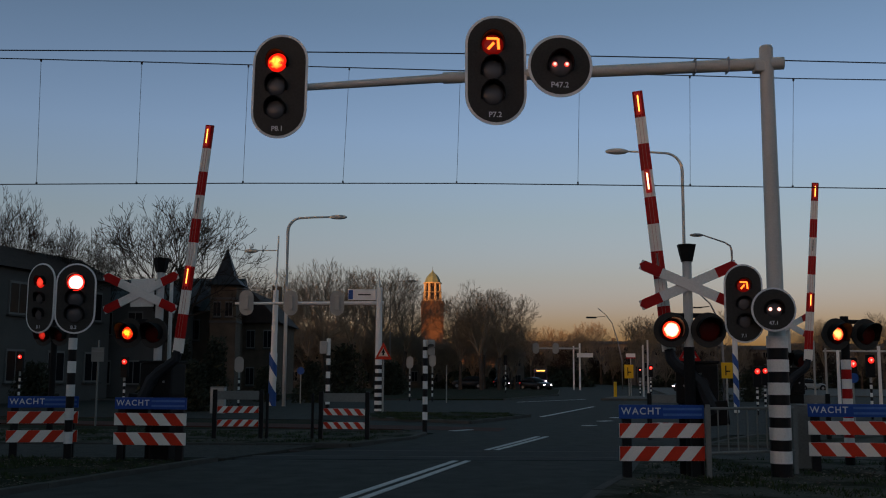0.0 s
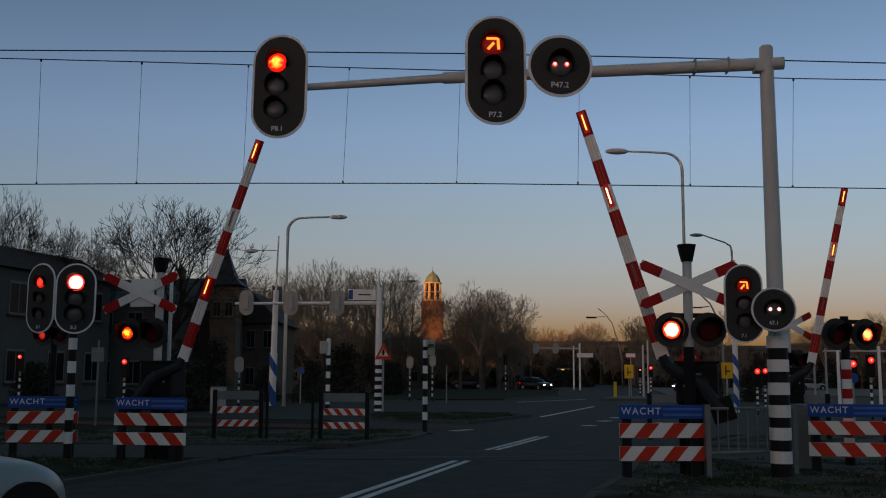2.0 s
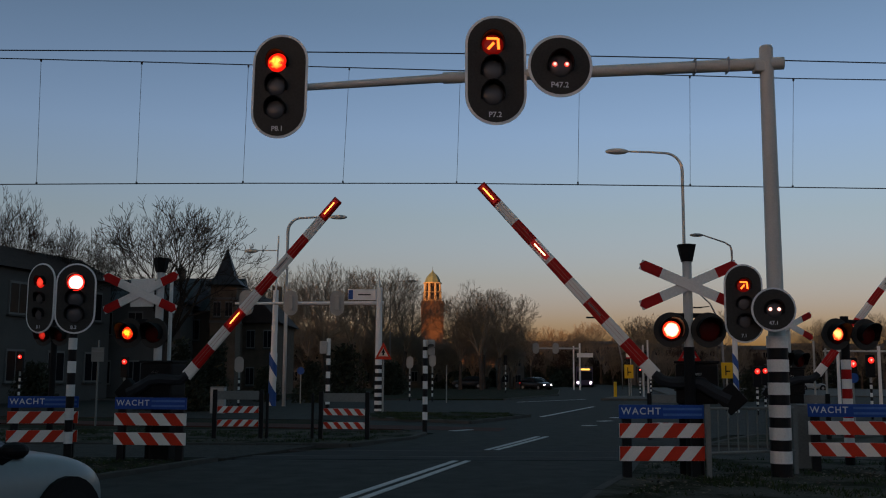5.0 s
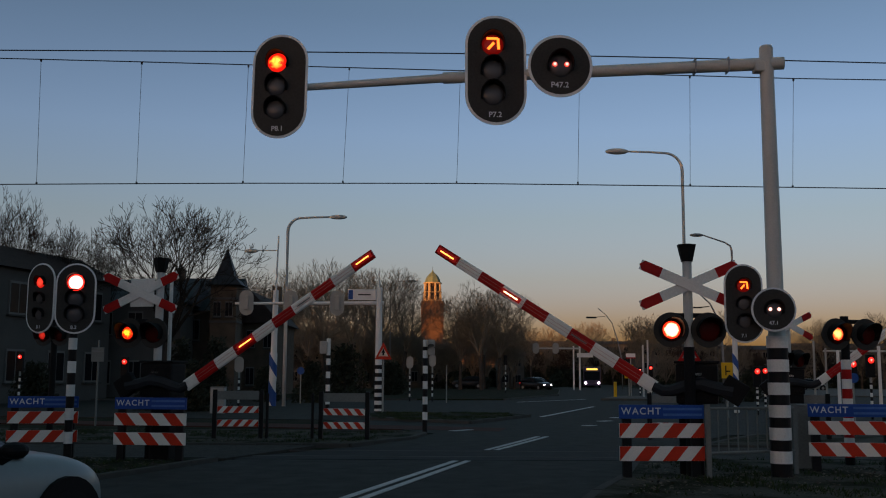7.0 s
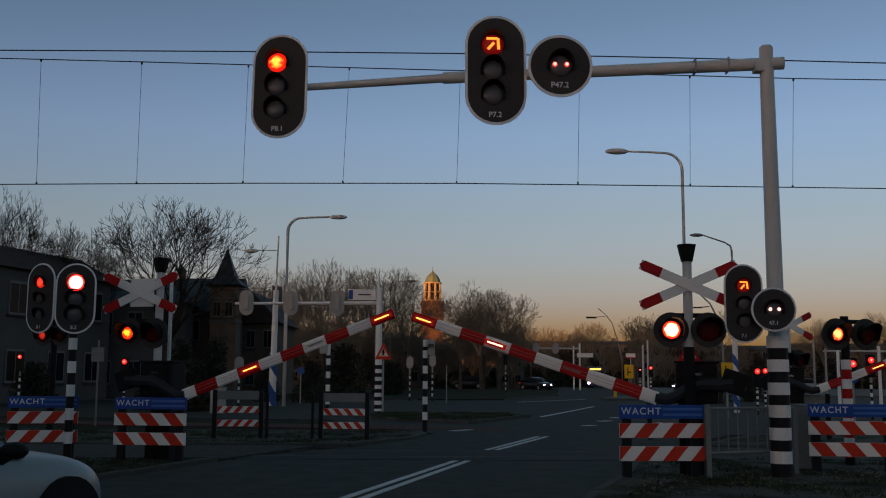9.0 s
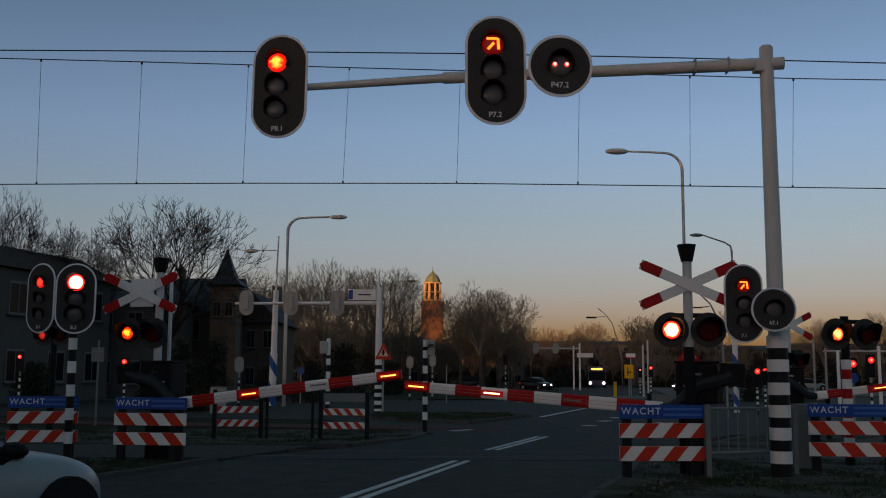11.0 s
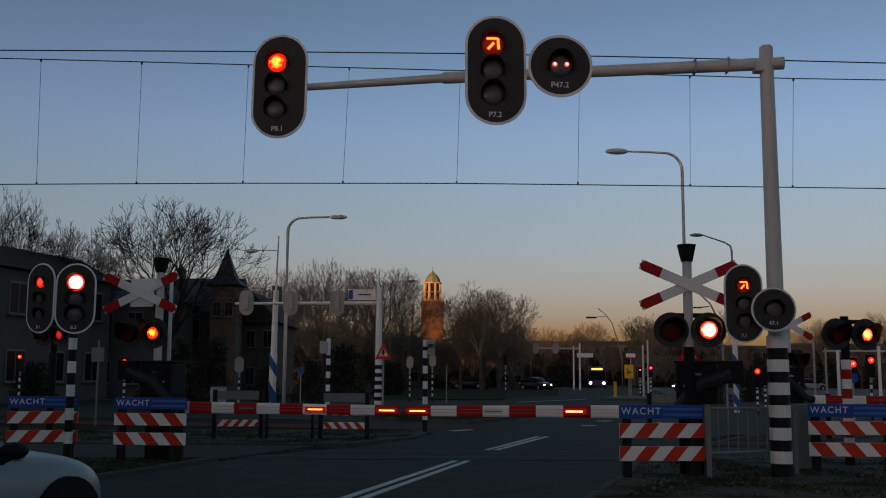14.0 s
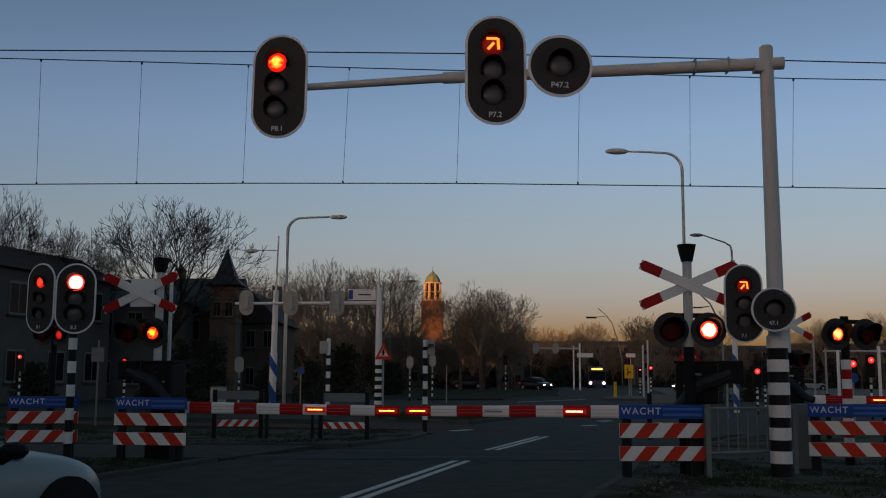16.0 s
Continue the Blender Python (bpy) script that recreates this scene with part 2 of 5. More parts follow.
def dome(bm, r, depth, y=0.0, n=20, rings=5):
    """A lens bulging towards -y."""
    top = bm.verts.new((0, y - depth, 0))
    last = None
    for i in range(1, rings + 1):
        a = math.pi / 2 * i / rings
        ring = [bm.verts.new((r * math.sin(a) * math.cos(t), y - depth * math.cos(a), r * math.sin(a) * math.sin(t))) for t in [2 * math.pi * k / n for k in range(n)]]
        for k in range(n):
            if last is None:
                bm.faces.new((top, ring[k], ring[(k + 1) % n]))
            else:
                bm.faces.new((last[k], ring[k], ring[(k + 1) % n], last[(k + 1) % n]))
        last = ring
    return bm


def hood(bm, r, length, c=(0, 0, 0), sweep=230, n=18, thick=0.012):
    """A lamp visor: an open curved shade above a lens, jutting towards -y."""
    a0 = radians(90 - sweep / 2)
    vs = []
    for k in range(n + 1):
        a = a0 + radians(sweep) * k / n
        ln = length * (0.45 + 0.55 * max(0.0, math.sin(a)))
        for rr, yy in ((r, 0), (r, -ln), (r + thick, -ln), (r + thick, 0)):
            vs.append(bm.verts.new((c[0] + rr * math.cos(a), c[1] + yy, c[2] + rr * math.sin(a))))
    for k in range(n):
        i, j = 4 * k, 4 * k + 4
        for s in range(4):
            bm.faces.new((vs[i + s], vs[i + (s + 1) % 4], vs[j + (s + 1) % 4], vs[j + s]))
    bm.faces.new(vs[0:4]), bm.faces.new(vs[-4:][::-1])
    return bm


def letters(name, body, size, parent, at, material, label="", spacing=1.0):
    cu = bpy.data.curves.new(name, 'FONT')
    cu.body, cu.size, cu.extrude, cu.offset = body, size, 0.001, size * 0.012
    cu.space_character = spacing
    cu.align_x, cu.align_y = 'LEFT', 'CENTER'
    ob = new(name + "_curve", cu)
    me = bpy.data.meshes.new_from_object(ob.evaluated_get(bpy.context.evaluated_depsgraph_get()))
    bpy.data.objects.remove(ob)
    me.materials.clear()
    me.materials.append(material)
    t = new(name, me)
    t.parent = parent
    t.matrix_basis = at @ pose(0, 0, 0, 90, 0, 0)
    return tagged(t, label) if label else t


# ---- the ground, the road and the verges ----
bm = bmesh.new()
slab(bm, [(-900, -300), (900, -300), (900, 1400), (-900, 1400)], -0.5, -0.03)
tagged(part("ground", bm, GRASS), "dark winter grass and soil reaching the horizon", "ground", kind="structure")

bm = bmesh.new()
slab(bm, [(-12.5, -14), (-5.9, -14), (2.6, 15.15), (3.6, 18.4), (4.6, 21.5), (7.5, 27), (30, 40), (60, 62), (60, 84), (30, 84), (26, 130), (40, 260), (34, 260), (14, 130), (8, 84), (-30, 62), (-60, 52), (-60, 43), (-4, 35.5), (-0.2, 27.2), (-1.6, 22.3), (-3.85, 18.3), (-5.0, 14.6)], -0.2, 0.0)
tagged(part("road", bm, ASPHALT), "dark asphalt road and junction with worn surface", "road", kind="structure")


rnd_kerb = random.Random(9)


def verge(name, pts, z, material, label, kerb=True):
    """A raised bed with a kerb of concrete round it."""
    bm = bmesh.new()
    slab(bm, pts, -0.2, z)
    ob = tagged(part(name, bm, material), label, "verge", kind="structure")
    if kerb:
        n = len(pts)
        for i in range(n):
            p, q = Vector((*pts[i], 0)), Vector((*pts[(i + 1) % n], 0))
            ln = (q - p).length
            near = min(p.length, q.length) < 45 and ln < 40
            count = max(1, round(ln)) if near else 1
            bm = bmesh.new()
            box(bm, ln / count - 0.012, 0.14, 0.3, bevel=0.018)
            first = None
            for k in range(count):
                c = p.lerp(q, (k + 0.5) / count) + Vector((0, 0, z - 0.14 + rnd_kerb.uniform(-0.006, 0.006)))
                m = Matrix.Translation(c) @ pose(0, 0, 0, 0, 0, math.degrees(math.atan2(q.y - p.y, q.x - p.x)) + rnd_kerb.uniform(-0.4, 0.4))
                if first is None:
                    first = part("kerb_stone", bm, KERB, ob, at=m)
                else:
                    st = new("kerb_stone", first.data)
                    st.parent, st.matrix_basis = ob, m
    return ob


verge("verge_right", [(-5.6, -13), (2.0, 13.2), (2.75, 15.3), (3.5, 18.3), (16, 18.3), (16, -13)], 0.07, SOIL, "sandy verge with sparse grass and a kerb")
verge("verge_left", [(-4.05, 18.3), (-5.1, 14.8), (-5.9, 12.0), (-22, 8.0), (-22, 18.3)], 0.05, GRASS, "grass verge beside the road")
verge("verge_left_far", [(-2.0, 22.0), (-0.75, 24.8), (-0.45, 26.6), (-1.4, 27.4), (-26, 27.4), (-26, 22.0)], 0.06, SOIL, "sandy verge with weeds behind the railway")
verge("grass_island", [(0.9, 32.7), (3.3, 38.7), (2.6, 40.2), (-1.5, 40.6), (-3.4, 39.2), (-2.4, 35.3)], 0.1, GRASS, "grass traffic island with concrete kerb")
verge("traffic_island", [(10.6, 67.5), (15.5, 66.5), (17.5, 78), (13.5, 79)], 0.12, PAVE, "narrow paved traffic island")
verge("grass_strip", [(-40, 56), (4.0, 66.5), (9.5, 84), (14, 120), (-40, 120)], 0.1, GRASS, "grass strip along the far road")
verge("verge_right_far", [(5.6, 22.2), (8.2, 26.6), (30, 37.5), (40, 37), (40, 22.2)], 0.06, SOIL, "sandy verge behind the railway")
verge("footway_far", [(19, 84.5), (30, 84.5), (60, 84.5), (60, 150), (30, 150)], 0.1, PAVE, "paved footway along the far road")


def strip(p, q, w=0.12, name="road_line"):
    p, q = Vector((p[0], p[1], 0)), Vector((q[0], q[1], 0))
    bm = bmesh.new()
    box(bm, (q - p).length, w, 0.008)
    ob = part(name, bm, LINE, at=Matrix.Translation((p + q) / 2 + Vector((0, 0, 0.004))) @ pose(0, 0, 0, 0, 0, math.degrees(math.atan2(q.y - p.y, q.x - p.x))))
    return tagged(ob, "worn white road marking on the asphalt", "road marking", "road markings", "structure")


strip((-1.33, 12.3), (0.24, 18.41), 0.11)
strip((-1.09, 12.31), (0.47, 18.43), 0.11)
strip((0.92, 21.13), (2.44, 26.0), 0.11)
strip((1.12, 21.14), (2.67, 26.02), 0.11)
strip((3.79, 38.9), (7.84, 52.77), 0.16)
strip((4.48, 31.86), (4.78, 32.26), 0.3)
strip((5.45, 35.18), (5.85, 35.68), 0.3)
strip((6.38, 38.17), (6.74, 38.75), 0.3)
strip((0.28, 28.48), (0.82, 29.13), 0.25)
strip((4.52, 61.42), (9.87, 70.33), 0.14)
bm = bmesh.new()
slab(bm, [(-16, 32.0), (-1.6, 29.4), (1.6, 28.4), (1.9, 30.2), (-1.2, 31.5), (-16, 34.2)], -0.1, 0.005)
tagged(part("cycle_path", bm, mat("red_asphalt", (0.075, 0.035, 0.028), 0.9, 0, 10, 0.35, 0.4, spec=0.12)), "worn red asphalt cycle path across the road", "cycle path", kind="structure")

# railway: rails set in the crossing panels, ballast on both sides
for x0, x1 in ((-60, -3.9), (4.5, 60)):
    bm = bmesh.new()
    slab(bm, [(x0, 18.35), (x1, 18.35), (x1 + 1.2, 21.9), (x0, 21.9)], -0.2, 0.03)
    tagged(part("track_bed", bm, mat("ballast", (0.05, 0.046, 0.04), 0.95, 0, 20, 0.5, 1.0)), "dark ballast of the railway beside the road", "track bed", kind="structure")
bm = bmesh.new()
slab(bm, [(-3.9, 18.6), (3.6, 18.6), (4.7, 21.7), (-2.0, 21.7)], -0.2, 0.006)
tagged(part("crossing_panel", bm, ASPHALT_OLD), "worn asphalt panels between the rails", "crossing panel", kind="structure")
for y in (19.3, 20.75):
    bm = bmesh.new()
    box(bm, 120, 0.07, 0.12, (0, 0, 0), bevel=0.01)
    tagged(part("rail", bm, RAIL, at=(0, y, -0.05)), "steel rail set flush in the crossing", "rail", "rails", "structure")

# ---- overhead line of the railway ----
def cable(name, pts, r, label):
    bm = bmesh.new()
    pipe(bm, pts, r, seg=6)
    return tagged(part(name, bm, WIRE), label, "cable", "overhead wires")


contact = [(-34.0, 20, 4.95), (-19.21, 20, 5.17), (-8.96, 20, 5.31), (-4.05, 20, 5.36), (0.27, 20, 5.38), (4.99, 20, 5.35), (8.94, 20, 5.32), (17.29, 20, 5.22), (32.0, 20, 5.05)]
cable("contact_wire", contact, 0.011, "taut dark contact wire over the track")
PTS = [(-34.0, 20, 8.5), (-11.44, 20, 7.99), (-9.12, 20, 7.94), (-6.21, 20, 7.88), (-4.01, 20, 7.83), (-1.92, 20, 7.78), (0.34, 20, 7.73), (2.78, 20, 7.69), (5.03, 20, 7.65), (7.17, 20, 7.6), (9.06, 20, 7.58), (11.74, 20, 7.5), (32.0, 20, 7.1)]
cable("messenger_wire", PTS, 0.011, "sagging dark messenger wire over the contact wire")
cable("feeder_wire", [(-34.0, 20.6, 8.35), (-11.79, 20.6, 8.32), (-9.4, 20.6, 8.31), (-4.14, 20.6, 8.31), (0.35, 20.6, 8.29), (4.95, 20.6, 8.22), (9.35, 20.6, 8.13), (12.12, 20.6, 8.07), (32.0, 20.6, 7.7)], 0.013, "thin dark feeder wire above the track")
for mx, zs_ in ((-34.0, (4.95, 8.5, 8.35)), (32.0, (5.05, 7.1, 7.7))):
    t = thing("overhead_mast", Matrix.Translation((mx, 22.3, -0.03)), "grey steel mast with brackets holding the overhead wires", "mast", "overhead masts")
    bm = bmesh.new()
    box(bm, 0.24, 0.24, 9.2, (0, 0, 4.6), bevel=0.02)
    part("mast", bm, GALV, t)
    for z, reach in zip(zs_, (-2.4, -2.4, -1.8)):
        bm = bmesh.new()
        tube(bm, (0, 0, z + 0.03), (0, reach, z + 0.03), 0.04, seg=8)
        part("bracket", bm, STEEL, t)
for a, b in (((-8.27, 20, 7.93), (-8.22, 20, 5.32)), ((-6.2, 20, 7.88), (-6.2, 20, 5.34)), ((-4.01, 20, 7.83), (-4.05, 20, 5.36)), ((-1.94, 20, 7.78), (-2.03, 20, 5.38)), ((0.34, 20, 7.73), (0.27, 20, 5.38)), ((2.78, 20, 7.69), (2.72, 20, 5.38)), ((5.04, 20, 7.65), (4.99, 20, 5.35)), ((7.16, 20, 7.6), (7.06, 20, 5.33))):
    t = thing("dropper", Matrix.Translation(a), "thin dropper wire with clips between the overhead wires", "dropper", "overhead droppers")
    bm = bmesh.new()
    tube(bm, (0, 0, 0), Vector(b) - Vector(a), 0.0045, seg=5)
    part("wire", bm, WIRE, t)
    for c, s in ((Vector((0, 0, -0.03)), 0.032), (Vector(b) - Vector(a) + Vector((0, 0, 0.02)), 0.03)):
        bm = bmesh.new()
        box(bm, s, 0.04, s * 1.5, c, bevel=0.006)
        part("clip", bm, WIRE, t)

# ---- signals ----
BLINKS = []                                # (lamp part, which side, which circuit)


def signal_head(name, m, w, h, kind, code, label, lens=0.12, group="traffic signals", lit_mat=None, bracket=None, dx=0.0):
    """A backing plate with pale rim, three lamps with hoods, seen from -y; kind: round, arrow, dots."""
    t = thing(name, m, label, "traffic light", group)
    outline = stadium(w, h) if h > w * 1.05 else disc(w / 2, 36)
    e = 0.915 if w < 0.8 else 0.915
    inner = stadium(w * e, h - w * (1 - e)) if h > w * 1.05 else disc(w * e / 2, 36)
    bm = bmesh.new()
    prism(bm, outline, 0.0, 0.02)
    part("rim", bm, RIM, t, "pale grey rim")
    bm = bmesh.new()
    prism(bm, inner, -0.006, 0.004)
    part("backing_plate", bm, PLATE, t)
    zs = (h * 0.225, -0.005 * h, -0.228 * h) if h > w * 1.05 else (0.0,)
    bm = bmesh.new()
    box(bm, lens * 2.5, 0.12, (zs[0] - zs[-1]) + lens * 2.6, (dx, 0.07, (zs[0] + zs[-1]) / 2), bevel=0.03)
    part("housing", bm, HOUSING, t)
    for i, z in enumerate(zs):
        on = i == 0
        bm = bmesh.new()
        dome(bm, lens, lens * 0.3)
        if on and kind == "round":
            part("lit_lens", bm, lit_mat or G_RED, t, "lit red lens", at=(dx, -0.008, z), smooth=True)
        else:
            part("lens", bm, G_LENS if on and kind == "arrow" else LENS_OFF, t, at=(dx, -0.008, z), smooth=True)
        if on and kind == "arrow":
            s = lens * 0.86
            f = -lens * 0.3 - 0.016
            for pts in ([(-0.68, 0.72), (0.5, 0.72), (0.52, 0.46), (-0.66, 0.46)], [(0.42, 0.56), (0.68, 0.62), (0.76, -0.62), (0.48, -0.62)], [(-0.62, -0.5), (-0.42, -0.7), (0.22, 0.02), (0.02, 0.22)]):
                bm = bmesh.new()
                prism(bm, [(x * s, zz * s) for x, zz in pts], f, f + 0.006)
                part("arrow_stroke", bm, G_ARROW, t, "lit orange-red arrow stroke", at=(dx, 0, z))
        bm = bmesh.new()
        hood(bm, lens * 1.06, lens * 1.15)
        part("hood", bm, HOUSING, t, at=(dx, -0.006, z), smooth=False)
    if kind == "dots":
        for x in (-0.085, 0.085):
            x = x * lens / 0.17
            bm = bmesh.new()
            dome(bm, lens * 0.2, lens * 0.12)
            g = part("lit_dot", bm, G_DOT, t, "small lit red lamp", smooth=True)
            BLINKS.append((g, (x, -lens * 0.31 - 0.012, 0.0), code, 0.09))
    if bracket:
        bm = bmesh.new()
        tube(bm, (0, 0.03, 0.25 * h * (h > w * 1.05)), bracket, 0.03, seg=8)
        tube(bm, (0, 0.03, -0.25 * h * (h > w * 1.05)), (bracket[0], bracket[1], bracket[2] - 0.1), 0.03, seg=8)
        part("bracket", bm, STEEL, t)
    if code:
        letters("code", code, w * 0.125, t, pose(-w * 0.125 * 0.24 * len(code), -0.009, -h * 0.41 if h > w * 1.05 else -w * 0.31), LETTER)
    return t


# ---- the signal gantry ----
MX, MY = 5.01, 15.11
ARMZ = 6.34
gantry = thing("signal_gantry", Matrix.Translation((MX, MY, 0.05)), "grey steel mast with long arm and striped foot", "signal mast")
bm = bmesh.new()
tube(bm, (0, 0, 2.0), (-0.01, 0, 6.6 - 0.06), 0.125, 0.104, 24)
tube(bm, (-0.01, 0, 6.535), (-0.01, 0, 6.575), 0.106, 0.085, 24)
part("mast", bm, GALV, gantry, smooth=False)
bm = bmesh.new()
tube(bm, (0, 0, -0.1), (0, 0, 2.0), 0.155, 0.15, 24)
foot = part("foot", bm, BLACK, gantry, "black foot with white bands")
for z in ([0.3, 0.64, 0.97, 1.3, 1.64, 1.99]):
    bm = bmesh.new()
    tube(bm, (0, 0, z - 0.09), (0, 0, z + 0.09), 0.158, 0.158, 24)
    part("white_band", bm, WHITE, foot)
EL = Vector((-2.52, 16.43, 6.3))
EM = Vector((0.09, 15.9, 6.33))
A0 = Vector((MX, MY, ARMZ))
o = Vector((MX, MY, 0.05))
bm = bmesh.new()
tube(bm, A0 + (A0 - EM).normalized() * 0.25 - o, EM - o, 0.098, 0.088, 20)
tube(bm, EM + (EM - A0).normalized() * -0.22 - o, EM + (EM - A0).normalized() * 0.1 - o, 0.094, 0.094, 20)
tube(bm, EM - o, EL - o, 0.072, 0.058, 20)
part("arm", bm, GALV, gantry)
bm = bmesh.new()
box(bm, 0.16, 0.2, 0.16, A0 - o + Vector((-0.13, 0, -0.06)), bevel=0.03)
part("arm_clamp", bm, GALV, gantry)
for f in (0.12, 0.22):
    bm = bmesh.new()
    c = A0.lerp(EM, f) - o
    box(bm, 0.025, 0.2, 0.23, c, bevel=0.008)
    part("band_clip", bm, STEEL, gantry)

def on_arm(px_point, front=0.16):
    return Vector(px_point) + Vector((0, -front, 0))

signal_head("traffic_light", Matrix.Translation(on_arm((-2.73, 16.4, 6.28))) @ pose(0, 0, 0, -3, 0, -6), 0.939, 1.802, "round", "P8.1", "black oval traffic light with pale rim showing red", 0.165, dx=-0.05)
signal_head("traffic_light", Matrix.Translation(on_arm((0.83, 15.77, 6.38))) @ pose(0, 0, 0, -3, 0, 2), 0.986, 1.834, "arrow", "P7.2", "black oval traffic light showing a slanted red arrow", 0.175, dx=-0.05)
signal_head("round_signal", Matrix.Translation(on_arm((1.84, 15.58, 6.39))) @ pose(0, 0, 0, -3, 0, 2), 1.031, 1.031, "dots", "P47.2", "round black warning signal with two small red lamps", 0.19)
# the low heads on the mast
signal_head("traffic_light", Matrix.Translation((4.45, 14.85, 2.6)) @ pose(0, 0, 0, 0, 0, -4), 0.563, 1.167, "arrow", "7.1", "oval traffic light on the mast showing a slanted red arrow", 0.098, bracket=(0.42, 0.2, 0.1))
signal_head("round_signal", Matrix.Translation((4.83, 14.66, 2.5)) @ pose(0, 0, 0, 0, 0, -4), 0.646, 0.646, "dots", "47.1", "small round warning signal on the mast", 0.125)


def band_pole(m, height, r, stripes, label, top=GALV, name="signal_post", bands=5):
    """A thin post, black with white bands below."""
    t = thing(name, m, label, "post", "banded posts")
    bm = bmesh.new()
    tube(bm, (0, 0, 0), (0, 0, height), r, r, 14)
    p = part("post", bm, top, t)
    bm = bmesh.new()
    tube(bm, (0, 0, -0.05), (0, 0, stripes), r * 1.06, r * 1.06, 14)
    s = part("black_sleeve", bm, BLACK, t)
    hgt = stripes / (2 * bands + 1)
    for i in range(bands):
        bm = bmesh.new()
        z = hgt * (2 * i + 2.0)
        tube(bm, (0, 0, z - hgt * 0.5), (0, 0, z + hgt * 0.5), r * 1.1, r * 1.1, 14)
        part("white_band", bm, WHITE, s)
    return t


band_pole(Matrix.Translation((-6.55, 17.9, 0.0)), 2.25, 0.068, 2.25, "black post with white bands carrying a traffic light", bands=5)
signal_head("traffic_light", Matrix.Translation((-6.49, 17.75, 2.84)) @ pose(0, 0, 0, 0, 0, 8), 0.694, 1.25, "round", "8.2", "oval traffic light with pale rim showing red", 0.15, lit_mat=G_POST, bracket=(-0.14, 0.2, -0.3))
signal_head("traffic_light", Matrix.Translation((-7.15, 17.85, 2.85)) @ pose(0, 0, 0, 0, 0, -25), 0.655, 1.25, "round", "8.1", "oval traffic light turned away showing dim red", 0.1, lit_mat=G_DIM, bracket=(0.42, 0.3, -0.3))


# ---- crossing posts with warning cross and flashing lamps ----
def warning_post(px, py, z_cross, z_lamp, turn, circuit, glow_mat, span, label, lamp_gap, cross=True, disc_r=0.27, lamp_x=0.0, cross_x=0.0, panel=False, flash=True, banded=True):
    t = thing("crossing_post", pose(px, py, 0.03, 0, 0, turn), label, "crossing post", "crossing posts")
    bm = bmesh.new()
    tube(bm, (0, 0, 0), (0, 0, z_cross + (0.4 if cross else 0.35)), 0.075, 0.07, 16)
    part("post", bm, GALV if cross else HOUSING, t)
    bm = bmesh.new()
    tube(bm, (0, 0, -0.02), (0, 0, 1.0 if panel or not cross else z_lamp - 0.25), 0.082, 0.082, 16)
    part("foot_sleeve", bm, HOUSING, t, "dark sleeve round the foot")
    if cross:
        bm = bmesh.new()
        tube(bm, (0, 0, z_cross + 0.36), (0, 0, z_cross + 0.62), 0.09, 0.15, 6)
        part("bell", bm, HOUSING, t, "dark warning bell")
        for s in (1, -1):
            bm = bmesh.new()
            box(bm, span, 0.025, 0.15, bevel=0.006)
            b = part("cross_arm", bm, WHITE, t, at=Matrix.Translation((cross_x, -0.11 - 0.014 * s, z_cross)) @ pose(0, 0, 0, 0, s * 23.5, 0))
            for e in (1, -1):
                bm = bmesh.new()
                prism(bm, [(e * span * 0.29, -0.077), (e * span * 0.47, -0.077), (e * span * 0.51, 0.0), (e * span * 0.47, 0.077), (e * span * 0.29, 0.077)], -0.017, 0.017)
                part("red_end", bm, RED, b)
    if panel:
        bm = bmesh.new()
        box(bm, 0.46, 0.02, 0.5, (cross_x + 0.02, -0.07, z_cross), bevel=0.01)
        part("sign_panel", bm, WHITE, t, "pale panel behind the cross")
    if not cross and banded:
        for i in range(10):
            bm = bmesh.new()
            tube(bm, (0, 0, 1.63 - 0.163 * i), (0, 0, 1.793 - 0.163 * i), 0.084, 0.084, 16)
            part("red_band" if i % 2 else "white_band", bm, RED if i % 2 else WHITE, t)
    for side, sx in (("L", -1), ("R", 1)):
        x = lamp_x + sx * lamp_gap / 2
        bm = bmesh.new()
        prism(bm, disc(disc_r), -0.1, -0.08)
        pl = part("lamp_plate", bm, PLATE, t, at=(x, 0, z_lamp))
        bm = bmesh.new()
        tube(bm, (0, -0.1, 0), (0, 0.12, 0), 0.18, 0.15, 18)
        part("lamp_housing", bm, HOUSING, t, at=(x, 0, z_lamp))
        bm = bmesh.new()
        dome(bm, 0.168, 0.03)
        part("lens", bm, LENS_RED_OFF, t, at=(x, -0.102, z_lamp), smooth=True)
        bm = bmesh.new()
        hood(bm, 0.172, 0.30, sweep=250)
        part("hood", bm, HOUSING, t, at=(x, -0.1, z_lamp))
        if not flash:
            continue
        bm = bmesh.new()
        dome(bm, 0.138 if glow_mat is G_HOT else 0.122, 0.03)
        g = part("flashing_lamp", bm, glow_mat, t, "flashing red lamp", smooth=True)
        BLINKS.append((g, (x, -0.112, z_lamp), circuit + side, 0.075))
    bm = bmesh.new()
    box(bm, lamp_gap * 0.8, 0.06, 0.07, (lamp_x, 0, z_lamp + 0.22), bevel=0.01)
    part("lamp_bracket", bm, HOUSING, t)
    return t


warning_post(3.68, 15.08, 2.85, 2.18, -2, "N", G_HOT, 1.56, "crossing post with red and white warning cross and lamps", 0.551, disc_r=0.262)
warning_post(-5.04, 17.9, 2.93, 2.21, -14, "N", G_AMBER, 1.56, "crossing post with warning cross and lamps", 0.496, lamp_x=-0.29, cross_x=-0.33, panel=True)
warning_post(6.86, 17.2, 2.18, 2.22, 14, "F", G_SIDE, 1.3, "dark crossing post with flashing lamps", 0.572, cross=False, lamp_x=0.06)

